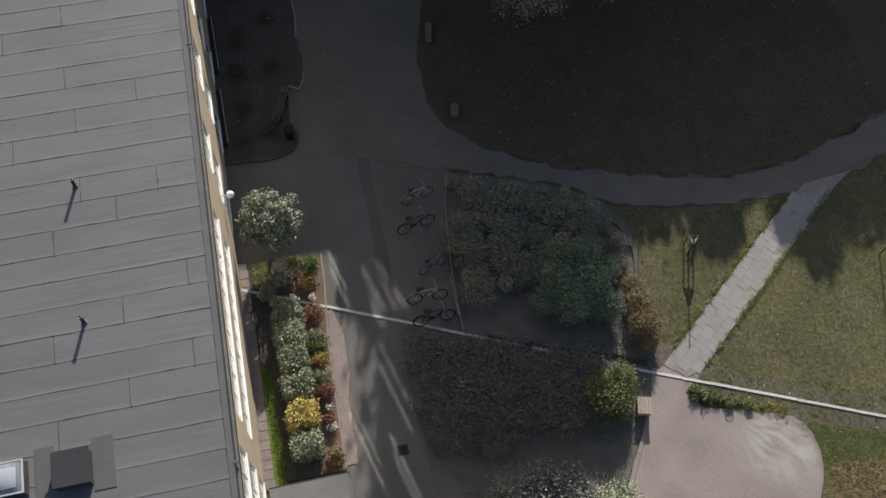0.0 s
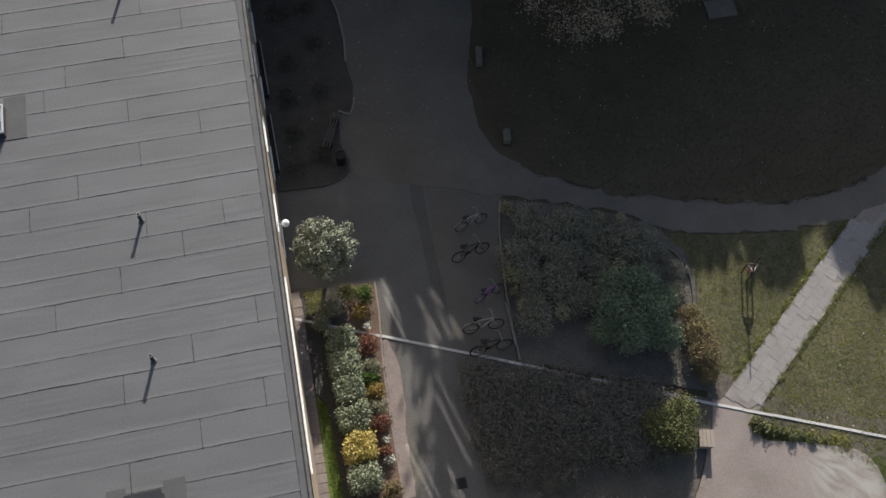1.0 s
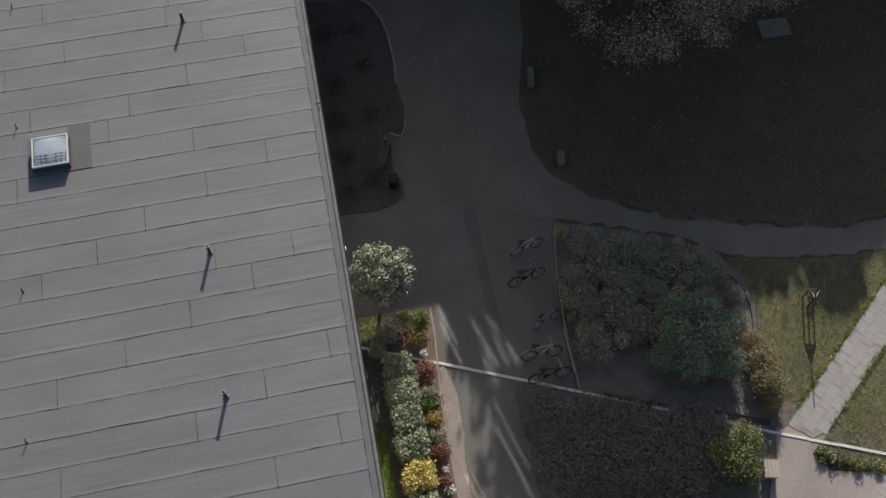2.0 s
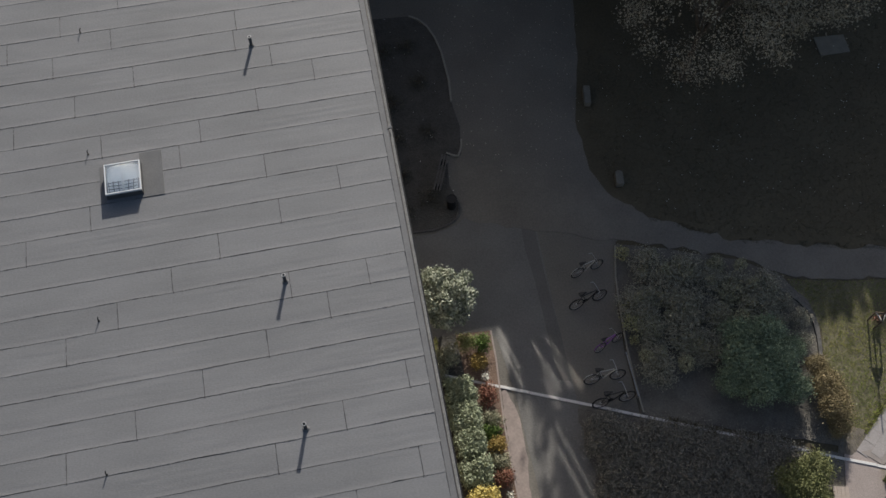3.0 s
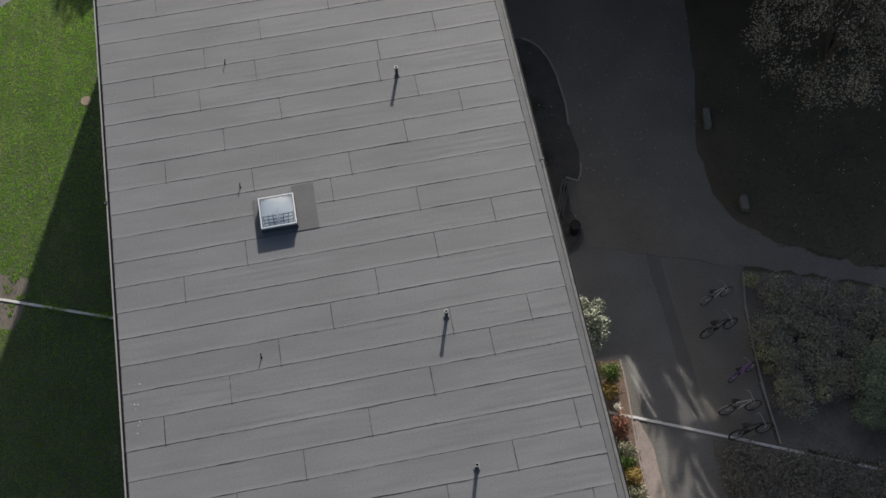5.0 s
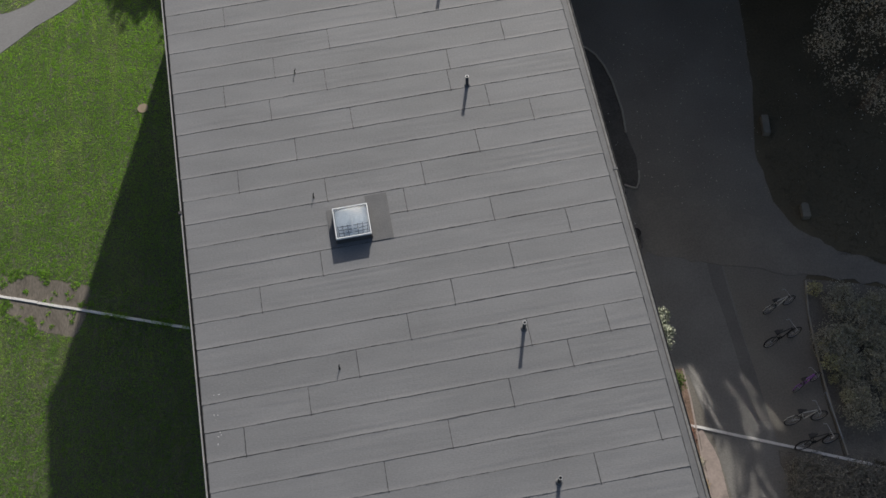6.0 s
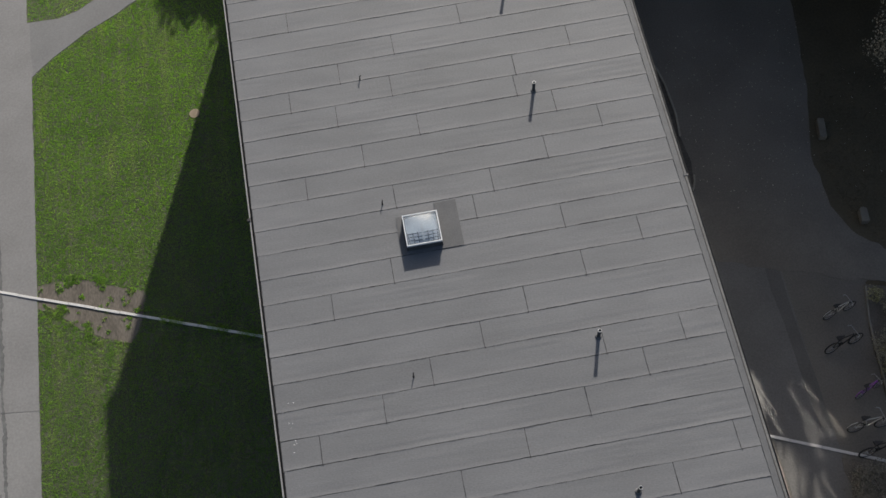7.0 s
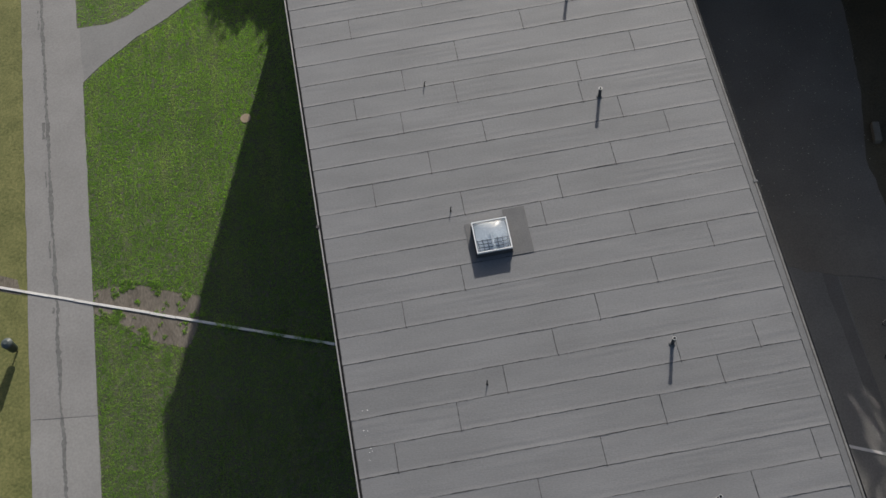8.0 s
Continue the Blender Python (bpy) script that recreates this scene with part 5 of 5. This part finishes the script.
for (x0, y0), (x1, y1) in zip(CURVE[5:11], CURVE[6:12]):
    tufts("path_edge_grass", along_line(x0, y0, x1, y1, 0.12), 260, 0.035, BLADE_SHADE_TONE, "shade-toned grass creeping over the edge of the path", 13.0, 0.0, 0.015)
tufts("line_weeds", along_line(8.8, 13.25, 15.4, 10.35, 0.16), 1100, 0.085, BLADE_SHADE_TONE, "shade-toned grass creeping over the stone line", 9.0, 0.0, 0.03)


def litter_leaves(name, polygon, count, size, mat, label, z):
    spots = scatter(polygon, count, grng)
    points = np.column_stack((spots, np.full(count, z) + grng.uniform(0, 0.02, count)))
    data = leaves_mesh(name, points, np.tile((0.0, 0.0, 1.5), (count, 1)), size, grng, 1.0)
    return tagged(part(name, data, mat), label, "fallen leaves" if mat is not PETAL else "daisies", kind="stuff")


litter_leaves("daisies", [(10.4, 23.8), (15, 20.6), (22, 18.9), (31, 20.8), (31, 32), (11.4, 32)], 330, 0.03, PETAL, "tiny white daisies in the shaded lawn", 0.07)
litter_leaves("daisies", [(16.5, 12), (25, 17), (30, 18), (30, 4), (22, 4), (18.4, 9.9), (19, 11)], 120, 0.03, PETAL, "tiny white daisies in the lawn", 0.07)
litter_leaves("fallen_leaves", [(4.3, 25.8), (9.3, 24.4), (9.6, 27.5), (10.6, 31), (11.6, 36), (4.2, 36), (4.2, 28)], 420, 0.035, PETAL_TAN, "fallen pale leaves on the driveway", 0.015)
litter_leaves("petals", [(-0.2, 23.6), (2.8, 23.8), (3.8, 27), (3.9, 33), (2.9, 35), (-0.2, 35.3)], 45, 0.03, PETAL, "pale petals in the planted bed", 0.3)

# ---- the white stone line across the grounds ----
line_stones = tagged(base("stone_line", 0, 0), "straight line of flush white stone slabs crossing the grounds", "stone line")
KNOTS = [(-62.0, 41.1), (-29.88, 28.96), (-15.34, 23.4), (-0.3, 17.2), (6.52, 14.25), (15.9, 10.1), (24.87, 6.3), (40.0, -0.2)]
stone_meshes = {}


def stone_at(x, y, angle, length, z):
    key = round(length, 2)
    if key not in stone_meshes:
        data = bpy.data.meshes.new("line_stone")
        bm = box(-length / 2, length / 2, -0.058, 0.058, -0.05, 0.0, bevel=0.006)
        bm.to_mesh(data)
        bm.free()
        data.materials.append(STONE_LINE)
        stone_meshes[key] = data
    ob = part("stone", stone_meshes[key], STONE_LINE, line_stones)
    ob.matrix_basis = pose(x, y, z, 0, 0, angle)


srng = random.Random(4)
for (x0, y0), (x1, y1) in zip(KNOTS, KNOTS[1:]):
    if x0 == -15.34:
        x0, y0, x1, y1 = -15.34, 23.4, -13.9, 22.81
    span = math.hypot(x1 - x0, y1 - y0)
    count = max(1, round(span / 1.2))
    for k in range(count):
        u = (k + 0.5) / count
        stone_at(x0 + (x1 - x0) * u, y0 + (y1 - y0) * u + srng.uniform(-0.008, 0.008), math.degrees(math.atan2(y1 - y0, x1 - x0)) + srng.uniform(-0.3, 0.3), span / count - 0.012, 0.053 + srng.uniform(-0.003, 0.003))

# ---- slab path across the lawn ----
slab_path = tagged(part("path_slabs", prism([(16.55, 10.3), (17.25, 9.6), (17.8, 9.75), (19.86, 11.3), (23.5, 14.18), (26.95, 16.95), (28.0, 17.6), (27.0, 17.5), (25.6, 17.35), (24.9, 16.95), (21.9, 14.5)], -0.05, 0.04), JOINT), "diagonal path of grey concrete slabs", "path", kind="structure")
slab_mesh = bpy.data.meshes.new("slab")
slab_bm = box(-0.295, 0.295, -0.229, 0.229, -0.03, 0.0, bevel=0.004)
slab_bm.to_mesh(slab_mesh)
slab_bm.free()
slab_mesh.materials.append(SLAB)
along, across = Vector((math.cos(radians(38.6)), math.sin(radians(38.6)))), Vector((-math.sin(radians(38.6)), math.cos(radians(38.6))))
for row in range(3):
    for k in range(-3, 21):
        p = Vector((17.6, 10.36)) + along * (k * 0.6 + (0.3 if row == 1 else 0.0)) + across * (row - 1) * 0.468
        if p.y > 16.85 or p.y < 10.1 - (p.x - 15.9) * 0.4236 + 0.55:
            continue
        ob = part("slab", slab_mesh, SLAB, slab_path)
        ob.matrix_basis = pose(p.x, p.y, 0.045 + srng.uniform(-0.004, 0.004), srng.uniform(-0.6, 0.6), srng.uniform(-0.6, 0.6), 38.6 + srng.uniform(-0.6, 0.6))

# ---- small paving by the house and along the flower bed ----
strip = tagged(part("pavement_house", prism([(-0.5, 8.55), (-0.12, 8.55), (0.06, 18.4), (-0.32, 18.4)], -0.05, 0.03), JOINT), "narrow strip of small slabs along the house", "pavement", kind="structure")
small = bpy.data.meshes.new("paver")
bm = box(-0.19, 0.19, -0.19, 0.19, -0.03, 0.0, bevel=0.008)
bm.to_mesh(small)
bm.free()
small.materials.append(PINK)
for k in range(24):
    ob = part("paver", small, PINK, strip)
    ob.matrix_basis = pose(-0.1 + SPLAY * (8.78 + k * 0.395 - 18.0), 8.78 + k * 0.395, 0.05 + srng.uniform(-0.003, 0.003), 0, 0, srng.uniform(-0.6, 0.6))
sheet("pavement_drive", [(2.77, 8.9), (3.2, 8.9), (3.33, 11.3), (3.49, 12.4), (3.57, 13.8), (3.5, 14.9), (3.3, 15.6), (3.12, 15.5), (2.97, 14.2), (2.87, 12.2)], 0.03, PINK, "pinkish paving strip beside the flower bed", "pavement", uneven=0.05, step=0.2)

# ---- felt sheets of the roof, lapped in rows ----
JOINTS = {-12: (-5.05,), -11: (-2.98, -10.9), -10: (-1.03, -8.9), -9: (-5.04, -12.9), -8: (-2.95, -10.9), -7: (-0.93, -8.9), -6: (-6.87,), -5: (-4.87, -12.79), -4: (-2.88, -10.79),
          -3: (-9.22, -3.95, -1.52), -2: (-7.51,), -1: (-5.97,), 0: (-3.93, -11.9), 1: (-1.89, -9.88), 2: (-4.19,), 3: (-6.9,), 4: (-9.41, -6.16), 5: (-4.15, -12.23), 6: (-2.09, -10.21),
          7: (-8.19, -3.46), 8: (-10.89, -4.64), 9: (-12.42, -8.87, -4.5), 10: (-2.37, -10.59), 11: (-8.54,), 12: (-5.99,), 13: (-12.16, -4.0)}
PITCH, FIRST = 0.883, 19.13


def felt_sheet(k, a, b, y0, lift):
    """One strip of felt with a slightly ragged lower edge and soft long creases."""
    steps, across = max(6, round((b - a) / 0.12)), 20
    verts, faces = [], []
    for j in range(across + 1):
        u = 0.006 + (PITCH - 0.012) * j / across
        for i in range(steps + 1):
            x = a + 0.009 + (b - a - 0.018) * i / steps
            if i in (0, steps):
                x += 0.012 * noise.noise((k * 1.3, u * 9, a))
            sway = (1 - j / 3) * (0.016 * noise.noise((x * 0.9, k * 3.7, 1.0)) + 0.013 * noise.noise((x * 4.2, k * 2.9, 6.0))) if j < 3 else 0.0
            y = y0 + u + sway
            strong = max(0.15, 0.6 + 1.3 * noise.noise((x * 0.3, y * 0.9, 5.0)))
            crease = 0.0027 * strong * noise.noise((x * 0.5, y * 9.0, 3.0)) + 0.0015 * strong * noise.noise((x * 1.3, y * 17.0, 8.0))
            sag = 0.003 * noise.noise((x * 1.1, k * 1.9 + u * 3, 0.0))
            lap = 0.007 * max(0.0, 1 - u / 0.1)
            verts.append((x, y, ROOF + 0.001 + lap + lift + sag + crease))
    wide = steps + 1
    for j in range(across):
        for i in range(steps):
            c = j * wide + i
            faces.append((c, c + 1, c + wide + 1, c + wide))
    inner = len(faces)
    for rim in ([j * wide for j in range(across, -1, -1)] + list(range(1, wide)), [(j + 1) * wide - 1 for j in range(across + 1)]):
        start = len(verts)
        for c in rim:
            x, y, z = verts[c]
            verts += [(x, y, z), (x, y, ROOF - 0.02)]
        for i in range(len(rim) - 1):
            c = start + 2 * i
            faces.append((c, c + 1, c + 3, c + 2))
    data = bpy.data.meshes.new("felt_sheet")
    data.from_pydata(verts, [], faces)
    data.polygons.foreach_set("use_smooth", [i < inner for i in range(len(faces))])
    return data


for k in range(-37, 31):
    y0, y1 = FIRST + k * PITCH, FIRST + (k + 1) * PITCH
    if y1 > BACK or y0 < FRONT:
        continue
    cuts = JOINTS.get(k) or ((-1.2 - (k * 5.9) % 12.4),)
    ends = [splayed(LEFT, y0 + 0.4) + 0.11, *sorted(cuts), splayed(RIGHT, y0 + 0.4) - 0.2]
    for a, b in zip(ends, ends[1:]):
        part("felt_sheet", felt_sheet(k, a, b, y0, srng.uniform(0.0, 0.003)), FELT, deck)
for x0, x1, y0, y1 in ((-8.2, -7.48, 20.9, 22.6), (-9.5, -9.33, 20.9, 22.3), (-4.17, -3.55, 7.2, 8.72), (-5.75, -5.2, 7.0, 8.72)):
    part("flashing_patch", box(x0, x1, y0, y1, ROOF + 0.012, ROOF + 0.02), FELT_FLASH, deck, "darker felt patch beside the roof opening")

# bitumen squeezed out along the laps, in broken beads
bead_rng, bead_quads = np.random.default_rng(19), []
for k in range(-12, 24):
    y = FIRST + k * PITCH
    for x in np.arange(LEFT + 0.15, RIGHT - 0.4, 0.075):
        x, thick = float(x), 0.009 * (noise.noise((x * 1.4, k * 4.1, 3.0)) + 0.7 * noise.noise((x * 7.0, k * 2.7, 9.0)) + 0.12)
        if thick > 0.003:
            sway = 0.016 * noise.noise((x * 0.9, k * 3.7, 1.0)) + 0.013 * noise.noise((x * 4.2, k * 2.9, 6.0))
            bead_quads.append((x, y + 0.004 + sway, 0.045, thick))
    for x in JOINTS.get(k, ()):
        for v in np.arange(0.03, PITCH - 0.02, 0.06):
            thick = 0.014 * (0.45 + noise.noise((x * 3.0, k * 2.2, float(v) * 6)) - 0.7 * float(v))
            if thick > 0.003:
                bead_quads.append((x + 0.006 * noise.noise((float(v) * 9, k, x)), y + float(v), thick, 0.033))
        bead_quads.append((x + float(bead_rng.uniform(-0.02, 0.02)), y - 0.008, 0.017, 0.026))
corners = np.array([[(x - a, y - b, ROOF + 0.0135), (x + a, y - b, ROOF + 0.0135), (x + a * 0.8, y + b, ROOF + 0.0145), (x - a * 0.8, y + b, ROOF + 0.0145)] for x, y, a, b in bead_quads])
beads = bpy.data.meshes.new("bitumen_beads")
beads.from_pydata(corners.reshape(-1, 3).tolist(), [], np.arange(len(bead_quads) * 4).reshape(-1, 4).tolist())
tagged(part("bitumen_beads", beads, FELT_DARK), "broken black bitumen beads along the felt laps", "bitumen", kind="stuff")
